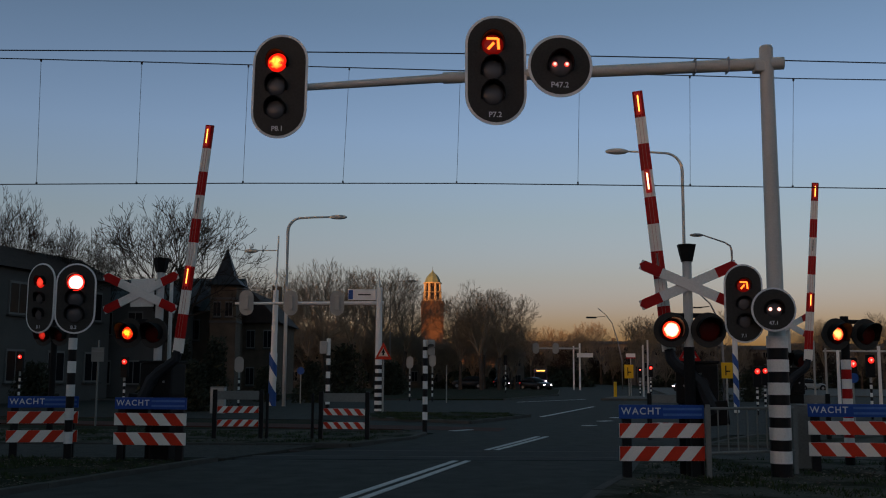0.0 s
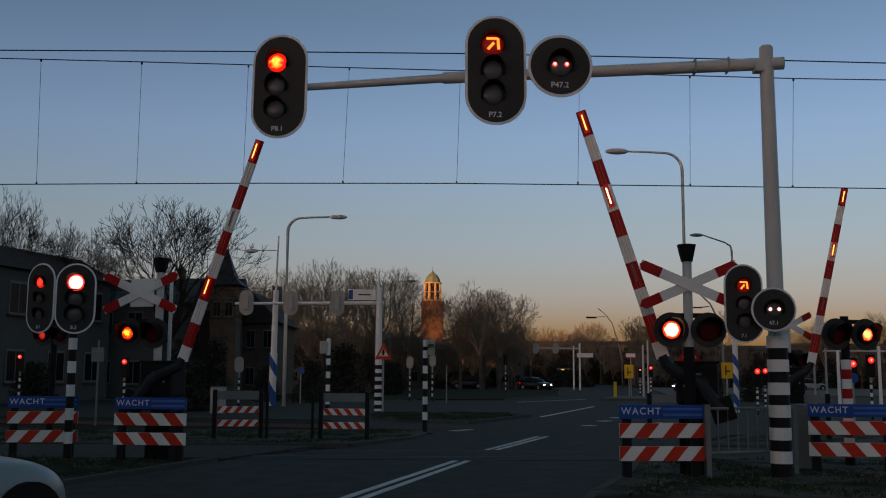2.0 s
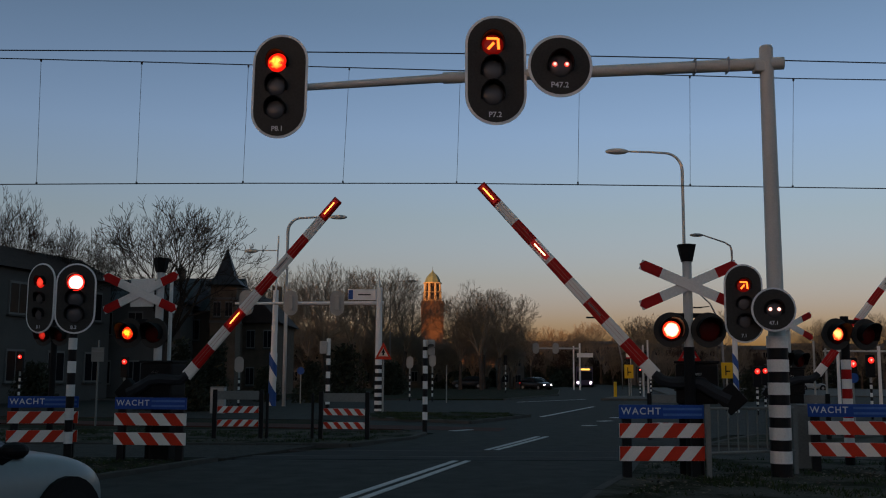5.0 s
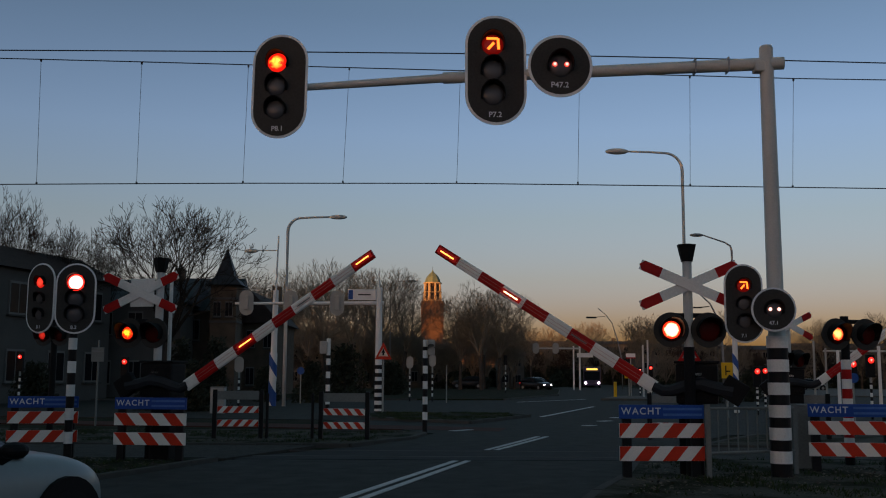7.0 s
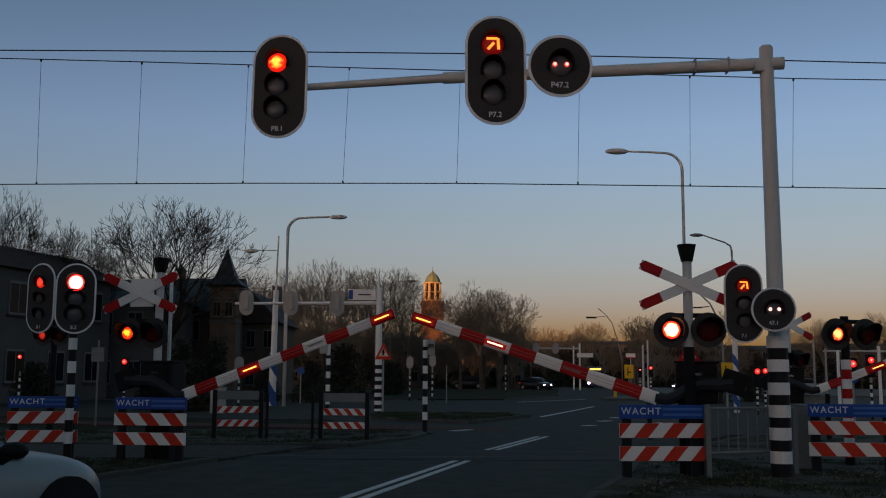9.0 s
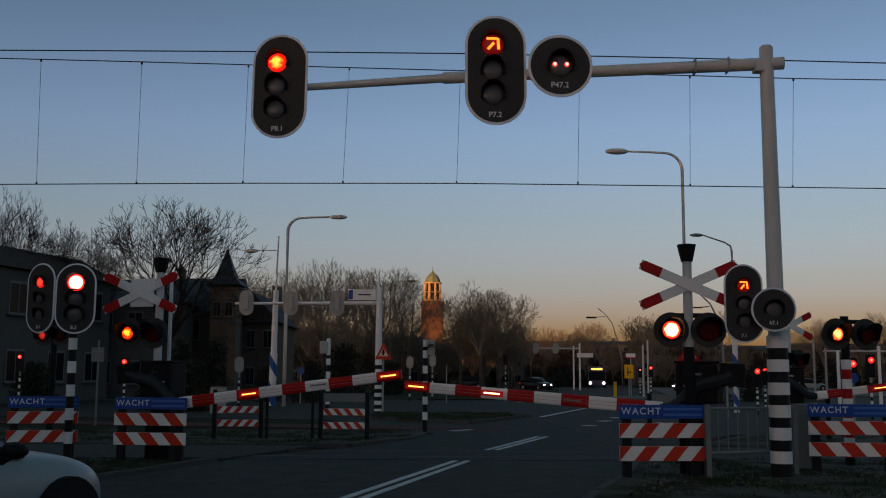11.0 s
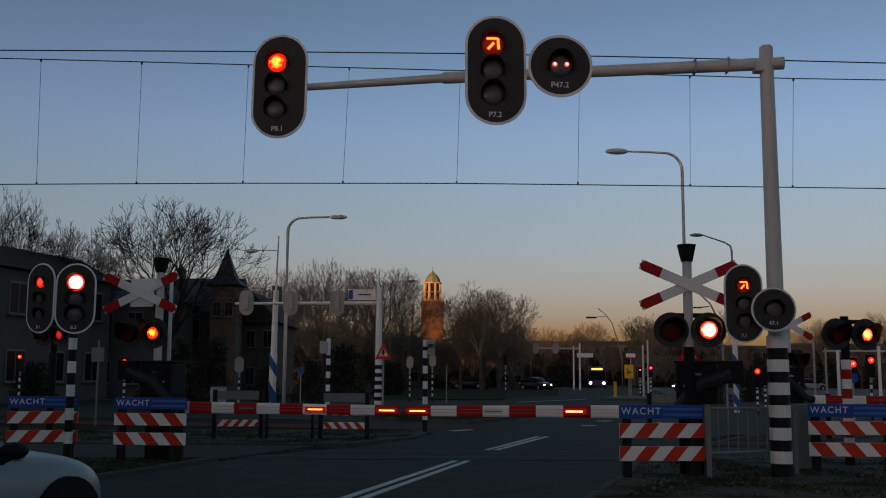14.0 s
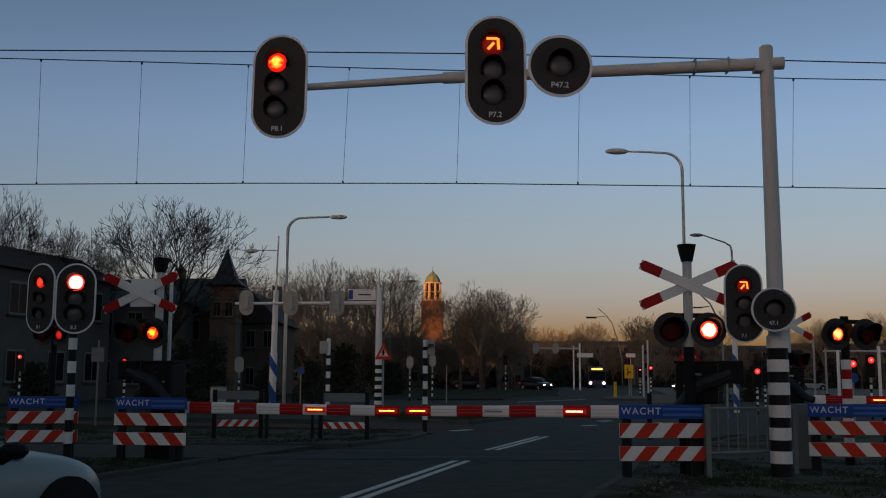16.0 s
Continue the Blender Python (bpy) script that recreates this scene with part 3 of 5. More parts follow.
warning_post(8.62, 25.2, 2.78, 1.92, 24, "F", G_AMBER, 1.5, "crossing post with warning cross behind the railway", 0.5, flash=False)
warning_post(-9.42, 24.5, 2.5, 2.43, -20, "N", G_FAINT, 1.3, "dark crossing post with dim flashing lamps", 0.5, cross=False, banded=False)

# ---- barriers ----
def barrier(px, py, turn, zp, drop_, length, strips, mirror, label):
    """The machine on its pedestal and a boom that swings on it. The boom's own x runs along it."""
    f_ = 1 if mirror else -1           # the side that faces the road user
    t = thing("barrier_machine", pose(px, py, 0.03, 0, 0, turn), "dark steel barrier machine on a pedestal", "barrier machine", "barrier machines")
    bm = bmesh.new()
    box(bm, 0.36, 0.36, 1.12, (0.16, -0.14 * f_, 0.56), bevel=0.03)
    part("pedestal", bm, HOUSING, t)
    bm = bmesh.new()
    box(bm, 0.62, 0.5, 0.6, (0.06, -0.16 * f_, zp - 0.02), bevel=0.05)
    body = part("body", bm, HOUSING, t)
    bm = bmesh.new()
    box(bm, 0.14, 0.01, 0.05, (0.05, 0.095 * f_, zp + 0.12), bevel=0.003)
    part("type_plate", bm, WHITE, body)
    bm = bmesh.new()
    box(bm, 0.4, 0.014, 0.44, (0.08, 0.093 * f_, zp - 0.02), bevel=0.006)
    part("hatch", bm, HOUSING, body, "dark service hatch")
    bm = bmesh.new()
    tube(bm, (0.24, 0.09 * f_, zp - 0.05), (0.24, 0.13 * f_, zp - 0.05), 0.02, seg=8)
    part("lock", bm, STEEL, body)
    bm = bmesh.new()
    box(bm, 0.66, 0.54, 0.04, (0.06, -0.16 * f_, zp + 0.3), bevel=0.015)
    part("lid", bm, HOUSING, body)
    b = thing("barrier_boom", pose(px, py, zp, 0, 0, turn), label, "barrier boom", "barrier booms")
    bm = bmesh.new()
    tube(bm, (0, 0.13 * f_, 0), (0, -0.05 * f_, 0), 0.12, 0.12, 16)
    pipe(bm, [(-0.44, 0.14 * f_, 0.16), (-0.2, 0.14 * f_, 0.06), (0, 0.14 * f_, 0.0), (0.16, 0.14 * f_, -0.13), (0.3, 0.14 * f_, -0.3), (0.42, 0.14 * f_, -drop_ + 0.02), (0.57, 0.14 * f_, -drop_)], 0.11, 0.08, 8)
    part("swing_arm", bm, CASTING, b, "dark grey curved swing arm")
    bm = bmesh.new()
    box(bm, 0.36, 0.16, 0.34, (-0.44, 0.14 * f_, 0.18), bevel=0.03)
    part("counterweight", bm, HOUSING, b)
    n = 10
    root = 0.54
    seg = (length - root) / (n - 0.4)      # the section at the root is shorter
    for i in range(n):
        bm = bmesh.new()
        h0, h1 = 0.1 - 0.002 * i, 0.1 - 0.002 * (i + 1)
        y = 0.14 * f_
        x0, x1 = root + seg * max(0, i - 0.4), root + seg * (i + 0.6)
        vs = []
        for x, h in ((x0, h0), (x1, h1)):
            vs.append([bm.verts.new((x, y + 0.03 * cy, -drop_ + h * cz)) for cy, cz in ((-0.5, -1), (0.5, -1), (1, -0.7), (1, 0.7), (0.5, 1), (-0.5, 1), (-1, 0.7), (-1, -0.7))])
        for k in range(8):
            bm.faces.new((vs[0][k], vs[0][(k + 1) % 8], vs[1][(k + 1) % 8], vs[1][k]))
        bm.faces.new(vs[0][::-1]), bm.faces.new(vs[1])
        part("boom_section", bm, BOOMWHITE if i % 2 == 0 else RED, b)
    bm = bmesh.new()
    box(bm, length - 0.8, 0.008, 0.004, (0.78 + (length - 0.8) / 2, 0.172 * f_, 0.025 - drop_), bevel=0.002)
    box(bm, length - 0.8, 0.008, 0.004, (0.78 + (length - 0.8) / 2, 0.172 * f_, -0.025 - drop_), bevel=0.002)
    part("lamp_rail", bm, RAILSHEET, b)
    for f, which in strips:
        bm = bmesh.new()
        box(bm, 0.28, 0.012, 0.02, bevel=0.004)
        part("lamp_strip", bm, CABINET if which else RED, b, at=(f * length, 0.184 * f_, -drop_))
        bm = bmesh.new()
        box(bm, 0.36, 0.012, 0.085, bevel=0.004)
        g = part("boom_lamp", bm, G_BARRED, b, "lit red boom lamp", at=(f * length, 0.192 * f_, -drop_))
        bm = bmesh.new()
        box(bm, 0.26, 0.012, 0.022, (0, 0.003 * f_, 0), bevel=0.004)
        part("lamp_element", bm, G_BARW if which and mirror else G_BAR, g, "bright orange lamp line")
        if which:
            BLINKS.append((g, (f * length, 0.192 * f_, -drop_), which, -0.075 * f_))
    return b


boom_left = barrier(-5.06, 17.87, -15.9, 1.408, 0.452, 4.59, ((0.955, ""), (0.683, "NR"), (0.41, "NL")), False, "red and white barrier boom with small lamps")
boom_right = barrier(3.893, 15.26, 164.1, 1.405, 0.403, 4.617, ((0.955, ""), (0.685, "NL"), (0.41, "NR")), True, "red and white barrier boom with small lamps")
boom_far = barrier(8.36, 24.5, -12, 1.42, 0.41, 4.88, ((0.955, ""), (0.683, "FR"), (0.41, "FL")), False, "red and white barrier boom behind the railway")


# ---- warning boards ----
def warning_board(m, w, top, lean, blue=True, label=""):
    t = thing("warning_board", m, label, "warning board", "warning boards")
    edge, high = (-0.12, top - 0.02) if blue else (0.06, top + 0.03)
    for x in (-w / 2 - edge, w / 2 + edge):
        bm = bmesh.new()
        box(bm, 0.13 if blue else 0.1, 0.09, high, (x, 0.05 if blue else 0.0, high / 2), bevel=0.012)
        part("leg", bm, BLACK, t, "dark post")
    if blue:
        bm = bmesh.new()
        box(bm, w, 0.03, 0.2, (0, 0, top - 0.1), bevel=0.008)
        s = part("sign_panel", bm, BLUE, t, "blue sign panel with pale writing")
        letters("writing", "WACHT", 0.14, s, pose(-w / 2 + 0.03, -0.017, top - 0.095), LETTER, spacing=1.22)
        for dz, tall in ((0.04, 0.034), (-0.042, 0.034)):
            bm = bmesh.new()
            box(bm, w * 0.46, 0.002, tall, (w * 0.245, -0.0165, top - 0.1 + dz))
            part("writing_bar", bm, FAINT, s)
    else:
        bm = bmesh.new()
        box(bm, w, 0.03, 0.2, (0, 0, top - 0.1), bevel=0.008)
        part("sign_panel", bm, CABINET, t, "bare grey back of a sign panel")
    tall, count, slant = (0.21, 3, 0.088) if blue else (0.155, 4, 0.065)
    for z in (top - 0.37, top - 0.70) if blue else (top - 0.43, top - 0.74):
        bm = bmesh.new()
        box(bm, w, 0.03, tall, (0, -0.002, z), bevel=0.006)
        p = part("striped_board", bm, BOOMWHITE, t, "white board with slanted orange-red stripes")
        pitch = w / count
        for i in range(-2, count + 1):
            sh = slant * lean
            a = -w / 2 + pitch * (i + (0.5 if lean > 0 else 0.42))
            b = a + pitch * 0.5
            a, b = a + sh, b + sh
            lo, hi = z - tall / 2 + 0.001, z + tall / 2 - 0.001
            poly = [(a - sh, lo), (b - sh, lo), (b + sh, hi), (a + sh, hi)]
            # clip to the board
            for edge in (-w / 2 + 0.002, w / 2 - 0.002):
                out = []
                for (x1, z1), (x2, z2) in zip(poly, poly[1:] + poly[:1]):
                    in1, in2 = ((x1 >= edge) if edge < 0 else (x1 <= edge)), ((x2 >= edge) if edge < 0 else (x2 <= edge))
                    if in1:
                        out.append((x1, z1))
                    if in1 != in2:
                        f = (edge - x1) / (x2 - x1)
                        out.append((edge, z1 + f * (z2 - z1)))
                poly = out
                if not poly:
                    break
            if len(poly) >= 3:
                bm = bmesh.new()
                prism(bm, poly, -0.0195, -0.015)
                part("stripe", bm, ORANGE, p)
    return t


BL = "blue warning sign above two red and white striped boards"
warning_board(Matrix.Translation((3.2, 14.86, 0.05)) @ pose(0, 0, 0, 0, 0, 4), 1.259, 1.06, 1, True, BL)
warning_board(Matrix.Translation((6.4, 15.9, 0.05)) @ pose(0, 0, 0, 0, 0, -2), 1.365, 1.06, -1, True, BL)
warning_board(Matrix.Translation((-5.01, 17.5, 0.03)) @ pose(0, 0, 0, 0, 0, -6), 1.278, 1.09, -1, True, BL)
warning_board(Matrix.Translation((-7.09, 18.1, 0.03)) @ pose(0, 0, 0, 0, 0, 12), 1.19, 1.09, 1, True, BL)
warning_board(Matrix.Translation((-4.75, 23.7, 0.05)) @ pose(0, 0, 0, 0, 0, 4), 0.951, 1.1, 1, False, "grey sign back above striped boards behind the railway")
warning_board(Matrix.Translation((-2.27, 23.6, 0.05)) @ pose(0, 0, 0, 0, 0, -6), 0.973, 1.06, -1, False, "grey sign back above striped boards behind the railway")

warning_board(Matrix.Translation((5.48, 24.2, 0.05)) @ pose(0, 0, 0, 0, 0, 2), 0.998, 1.06, 1, False, "grey sign back above striped boards across the railway")
warning_board(Matrix.Translation((8.75, 24.6, 0.05)) @ pose(0, 0, 0, 0, 0, -2), 1.015, 1.06, -1, False, "grey sign back above striped boards across the railway")


# ---- street lamps ----
def street_lamp(x, y, pts, r, head_len, head_way, label, pole_mat=GALV):
    """A bent pole given by (offset, height) pairs in x and z, and a flat lantern at its end."""
    t = thing("street_lamp", Matrix.Translation((x, y, 0.02)), label, "street lamp", "street lamps")
    bm = bmesh.new()
    pipe(bm, [(a, 0, z) for a, z in pts], r, r * 0.5, 10)
    part("pole", bm, pole_mat, t, smooth=True)
    a, z = pts[-1]
    bm = bmesh.new()
    bmesh.ops.create_uvsphere(bm, u_segments=16, v_segments=8, radius=1, matrix=Matrix.Translation((a + head_way * head_len * 0.45, 0, z)) @ Matrix.Diagonal((head_len / 2, 0.17, head_len * 0.13, 1)))
    part("lantern", bm, pole_mat, t, "flat lantern", smooth=True)
    return t


def bend(x0, z0, x1, z1, zs, r):
    """Pole up to zs, a round bend, then an arm to (x1, z1)."""
    out = [(0, 0), (0, zs * 0.5), (0, z1 - r)]
    s = 1 if x1 > 0 else -1
    for k in range(1, 6):
        a = math.pi / 2 * k / 6
        out.append((s * r * (1 - math.cos(a)), z1 - r + r * math.sin(a) - 0.05 * k / 6))
    return out + [(x1 * 0.6, z1 - 0.02), (x1, z1)]


def lamp_at(x, y, top, reach, r, head, label, cover=GALV):
    return street_lamp(x, y, bend(0, 0, reach, top, top, abs(reach) * 0.35), r, head, 1 if reach > 0 else -1, label, cover)


LAMP = "grey street lamp with bent arm and flat lantern"
lamp_at(-7.79, 50.0, 9.42, 2.104, 0.095, 0.91, LAMP)
lamp_at(9.67, 40.0, 10.59, -2.202, 0.075, 0.963, LAMP)
street_lamp(21.7, 75.0, [(0, 0), (0, 5.0), (0, 10.97), (-0.1, 11.35), (-0.5, 11.61), (-2.127, 12.16)], 0.1, 1.064, -1, LAMP, STEEL)
lamp_at(-6.33, 122.0, 13.02, 1.904, 0.08, 1.36, LAMP, STEEL)
for a, b, c, k in (((21.31, 120, 3.41), (20.18, 120, 7.95), (18.52, 120, 9.69), 1.0), ((16.66, 60, 2.48), (16.33, 60, 5.16), (15.42, 60, 6.41), 0.42)):
    t = thing("street_lamp", Matrix.Translation((a[0], a[1], 0.02)), "curved street lamp leaning over the road", "street lamp", "street lamps")
    bm = bmesh.new()
    p0, p1, p2, p3 = Vector((0, 0, 0)), Vector((0, 0, a[2])), Vector((b[0] - a[0], 0, b[2])), Vector((c[0] - a[0], 0, c[2]))
    pipe(bm, [p0, p1, p1.lerp(p2, 0.55) + Vector((0.12, 0, 0)), p2, p2.lerp(p3, 0.5) + Vector((0.1, 0, 0.1)), p3], 0.08, 0.04, 8)
    part("pole", bm, STEEL, t, smooth=True)
    bm = bmesh.new()
    h = p2.lerp(p3, 0.45)
    tube(bm, h, h + Vector((-1.2 * k, 0, -0.1 * k)), 0.03)
    box(bm, 1.2 * k, 0.35 * k, 0.2 * k, h + Vector((-1.7 * k, 0, -0.15 * k)), bevel=0.05 * k)
    part("lantern", bm, HOUSING, t)

# tall white mast with blue bands and a lamp, and the far signal gantry
t = thing("white_mast", Matrix.Translation((-8.53, 51.0, 0.02)), "tall white mast with blue spiral bands at its foot", "mast")
bm = bmesh.new()
tube(bm, (0, 0, 0), (0.05, 0, 5.79), 0.17, 0.14, 16)
tube(bm, (0.05, 0, 5.79), (0.12, 0, 8.6), 0.05, 0.04, 10)
part("mast", bm, WHITE, t)
bm = bmesh.new()
tube(bm, (0, 0, 1.2), (0.02, 0, 2.62), 0.19, 0.19, 16)
fo = part("sleeve", bm, WHITE, t)
for z0, z1 in ((0.02, 0.95), (1.75, 2.35)):
    bm = bmesh.new()
    g0 = [bm.verts.new((0.206 * math.cos(a), 0.206 * math.sin(a), z0 - 0.35 * math.cos(a))) for a in [2 * math.pi * k / 20 for k in range(20)]]
    g1 = [bm.verts.new((0.206 * math.cos(a), 0.206 * math.sin(a), z1 - 0.35 * math.cos(a))) for a in [2 * math.pi * k / 20 for k in range(20)]]
    for k in range(20):
        bm.faces.new((g0[k], g0[(k + 1) % 20], g1[(k + 1) % 20], g1[k]))
    part("blue_band", bm, BLUEPOLE, fo)
bm = bmesh.new()
tube(bm, (0.1, 0, 7.84), (-0.9, 0, 7.84), 0.03)
bmesh.ops.create_uvsphere(bm, u_segments=14, v_segments=8, radius=1, matrix=Matrix.Translation((-1.25, 0, 7.81)) @ Matrix.Diagonal((0.36, 0.17, 0.11, 1)))
part("lantern", bm, GALV, t)

GY = 44.0
GZ = 4.67
GX = -2.78
t = thing("far_gantry", Matrix.Translation((GX, GY, 0.02)), "white signal gantry seen from behind with striped foot", "signal mast")
bm = bmesh.new()
tube(bm, (0, 0, 0), (0, 0, 5.35), 0.16, 0.13, 18)
tube(bm, (0, 0, 5.35), (0.0, 0, 6.09), 0.03, 0.02, 8)
part("mast", bm, WHITE, t)
bm = bmesh.new()
tube(bm, (0.2, 0, GZ), (-6.311, 0, GZ - 0.05), 0.085, 0.055, 14)
part("arm", bm, WHITE, t)
for i in range(6):
    bm = bmesh.new()
    tube(bm, (0, 0, 0.1 + 0.34 * i), (0, 0, 0.27 + 0.34 * i), 0.168, 0.168, 18)
    part("black_band", bm, BLACK, t)
for px in ([-5.791, -3.861, -1.831]):
    bm = bmesh.new()
    prism(bm, stadium(0.62, 1.1), -0.14, -0.12)
    box(bm, 0.2, 0.12, 0.62, (0, -0.2, 0), bevel=0.03)
    part("signal_back", bm, SIGNGREY, t, "grey back of a signal head", at=(px, 0, GZ - 0.02))
bm = bmesh.new()
box(bm, 1.239, 0.04, 0.471, (0, 0, 0), bevel=0.02)
p = part("street_sign", bm, WHITE, t, "white direction sign with blue end", at=(-0.743, -0.12, 5.02))
bm = bmesh.new()
box(bm, 0.2, 0.01, 0.4, (-0.5, -0.026, 0.0))
part("blue_field", bm, BLUEPOLE, p)
bm = bmesh.new()
box(bm, 0.55, 0.01, 0.05, (0.1, -0.026, 0.0))
part("writing_bar", bm, BLACK, p)

# far gantry over the other road
for gx, gy, zt, reach, lab in ((16.29, 120.0, 4.9, -5.217, "distant white signal gantry"), (26.44, 60.0, 3.12, -3.846, "white signal gantry over the side road")):
    t = thing("far_gantry", Matrix.Translation((gx, gy, 0.02)), lab, "signal mast")
    bm = bmesh.new()
    tube(bm, (0, 0, 0), (0, 0, zt + 0.6), 0.1 * gy / 120 + 0.02, 0.09 * gy / 120 + 0.02, 12)
    part("mast", bm, WHITE, t)
    bm = bmesh.new()
    tube(bm, (0, 0, zt), (reach, 0, zt), 0.1 * gy / 120 + 0.01, 0.07 * gy / 120 + 0.01, 10)
    part("arm", bm, GALV, t)
    for f in ((0.55, 1.0) if gy > 100 else ()):
        bm = bmesh.new()
        prism(bm, stadium(0.75, 1.3), -0.16, -0.13)
        part("signal_back", bm, SIGNGREY, t, at=(reach * f, 0, zt))
    bm = bmesh.new()
    tube(bm, (reach * 0.14, 0, 0), (reach * 0.14, 0, zt + 0.3), 0.1, 0.09, 10)
    part("second_post", bm, WHITE, t)
    if gy > 100:
        bm = bmesh.new()
        box(bm, 1.9, 0.05, 0.5, (0.6, -0.2, 4.1), bevel=0.02)
        part("street_sign", bm, WHITE, t, "small white street sign")


# ---- small posts, signs and far signals ----
def small_signal(x, y, h, lit, back, label, bands=4, dia=0.09):
    t = band_pole(Matrix.Translation((x, y, 0.02)), h, dia / 2, h * 0.72, label, SIGNGREY, "signal_post", bands)
    t["category"] = "traffic light"
    bm = bmesh.new()
    if back:
        prism(bm, stadium(0.42, 0.74), -0.08, -0.06)
        part("signal_back", bm, SIGNGREY, t, "grey back of a signal head", at=(0, 0, h + 0.1))
    else:
        box(bm, 0.3, 0.2, 0.85, (0, 0, 0), bevel=0.05)
        part("signal_head", bm, HOUSING, t, at=(0, 0, h + 0.1))
    if lit:
        bm = bmesh.new()
        dome(bm, 0.13 * lit, 0.04)
        part("lit_lens", bm, G_FAR, t, "lit red lens", at=(0, -0.11, h + 0.32), smooth=True)
    return t


for x, y, h, lit, back, lab in (
        (-19.17, 46.0, 1.96, 0.7, False, "small banded post with lit red signal"),
        (-13.16, 42.0, 1.71, 0.8, False, "small banded post with lit red signal"),
        (-9.42, 47.0, 1.89, 0, True, "small banded post with signal seen from behind"),
        (-1.99, 62.0, 2.24, 0, True, "small banded post with signal seen from behind"),
        (-0.61, 62.0, 2.36, 0, True, "small banded post with signal seen from behind"),
        (5.62, 90.0, 2.88, 0, False, "distant banded signal post"),
        (16.57, 85.0, 1.82, 0.5, False, "distant banded post with lit red signal"),
        (14.8, 72.0, 1.86, 0.9, False, "distant banded post with lit red signal"),
        (13.03, 42.0, 1.45, 0.9, False, "banded post with lit red signal"),
        (14.63, 46.0, 1.5, 0.9, False, "banded post with lit red signal"),
        (13.75, 34.0, 1.66, 0.9, False, "banded post with lit red signal"),
        (16.06, 38.0, 1.86, 0.9, False, "banded post with lit red signal")):
    small_signal(x, y, h, lit, back, lab)

t = thing("sign_back", Matrix.Translation((-10.2, 29.93, 2.1)), "dark grey back of a small sign on the thin post", "road sign")
bm = bmesh.new()
box(bm, 0.38, 0.02, 0.42, bevel=0.008)
pn = part("panel", bm, CABINET, t)
bm = bmesh.new()
box(bm, 0.34, 0.012, 0.03, (0, -0.014, 0.1), bevel=0.004)
part("clamp", bm, STEEL, pn)
band_pole(Matrix.Translation((-0.47, 27.8, 0.02)), 2.49, 0.065, 2.3, "white and black banded signal post at the kerb", WHITE, bands=5)
t = thing("signal_box", Matrix.Translation((-0.33, 27.8, 2.3)), "black pedestrian signal box fixed to the post", "traffic light")
bm = bmesh.new()
box(bm, 0.2, 0.24, 0.42, (0.02, 0, 0), bevel=0.04)
part("body", bm, SIGNGREY, t)
bm = bmesh.new()
hood(bm, 0.08, 0.16, (0.02, -0.12, 0.0))
part("hood", bm, HOUSING, t)
band_pole(Matrix.Translation((-4.51, 40.0, 0.02)), 2.96, 0.08, 2.3, "white and black banded signal post", WHITE, bands=4)
t = thing("signal_box", Matrix.Translation((-4.7, 40.0, 2.63)), "grey pedestrian signal box on the post", "traffic light")
bm = bmesh.new()
box(bm, 0.3, 0.3, 0.5, bevel=0.05)
part("body", bm, SIGNGREY, t)

for x, y, h, r, m_, lab in (
        (-10.2, 30.0, 2.48, 0.03, CABINET, "thin grey steel post on the verge"),
        (-5.03, 18.6, 3.21, 0.04, WHITE, "thin white steel post beside the crossing post"),
        (-4.07, 23.7, 1.05, 0.04, BLACK, "thin dark fence post"),
        (-3.04, 23.9, 1.05, 0.04, BLACK, "thin dark fence post"),
        (14.87, 75.0, 3.87, 0.075, GALV, "plain white steel post beside the road"),
        (14.72, 72.5, 4.14, 0.075, GALV, "plain white steel post beside the road"),
        (9.26, 27.0, 3.16, 0.05, GALV, "plain grey steel post beside the railway"),
        (18.37, 50.0, 3.32, 0.055, SIGNGREY, "plain white steel post beside the road"),
        (18.19, 48.0, 2.9, 0.055, SIGNGREY, "plain white steel post beside the road"),
        (17.99, 46.0, 2.74, 0.08, WHITE, "plain white steel post beside the road"),
        (0.24, 58.0, 2.11, 0.035, SIGNGREY, "thin grey sign post")):
    t = thing("steel_post", Matrix.Translation((x, y, 0.02)), lab, "post", "plain posts")
    bm = bmesh.new()
    tube(bm, (0, 0, 0), (0, 0, h), r, r * 0.85, 12)
    part("shaft", bm, m_, t)
    bm = bmesh.new()
    tube(bm, (0, 0, h), (0, 0, h + 0.03), r * 1.05, r * 0.5, 12)
    part("cap", bm, m_, t)
t = thing("banded_mast", Matrix.Translation((12.74, 44.0, 0.02)), "white mast with slanting blue bands", "mast")
bm = bmesh.new()
tube(bm, (0, 0, 0), (0, 0, 4.19), 0.12, 0.11, 16)
fo = part("mast", bm, WHITE, t)
for z0 in (0.25, 1.1, 1.95):
    bm = bmesh.new()
    g0 = [bm.verts.new((0.126 * math.cos(a), 0.126 * math.sin(a), z0 - 0.2 * math.cos(a))) for a in [2 * math.pi * k / 20 for k in range(20)]]
    g1 = [bm.verts.new((0.126 * math.cos(a), 0.126 * math.sin(a), z0 + 0.42 - 0.2 * math.cos(a))) for a in [2 * math.pi * k / 20 for k in range(20)]]
    for k in range(20):
        bm.faces.new((g0[k], g0[(k + 1) % 20], g1[(k + 1) % 20], g1[k]))
    part("blue_band", bm, BLUEPOLE, fo)

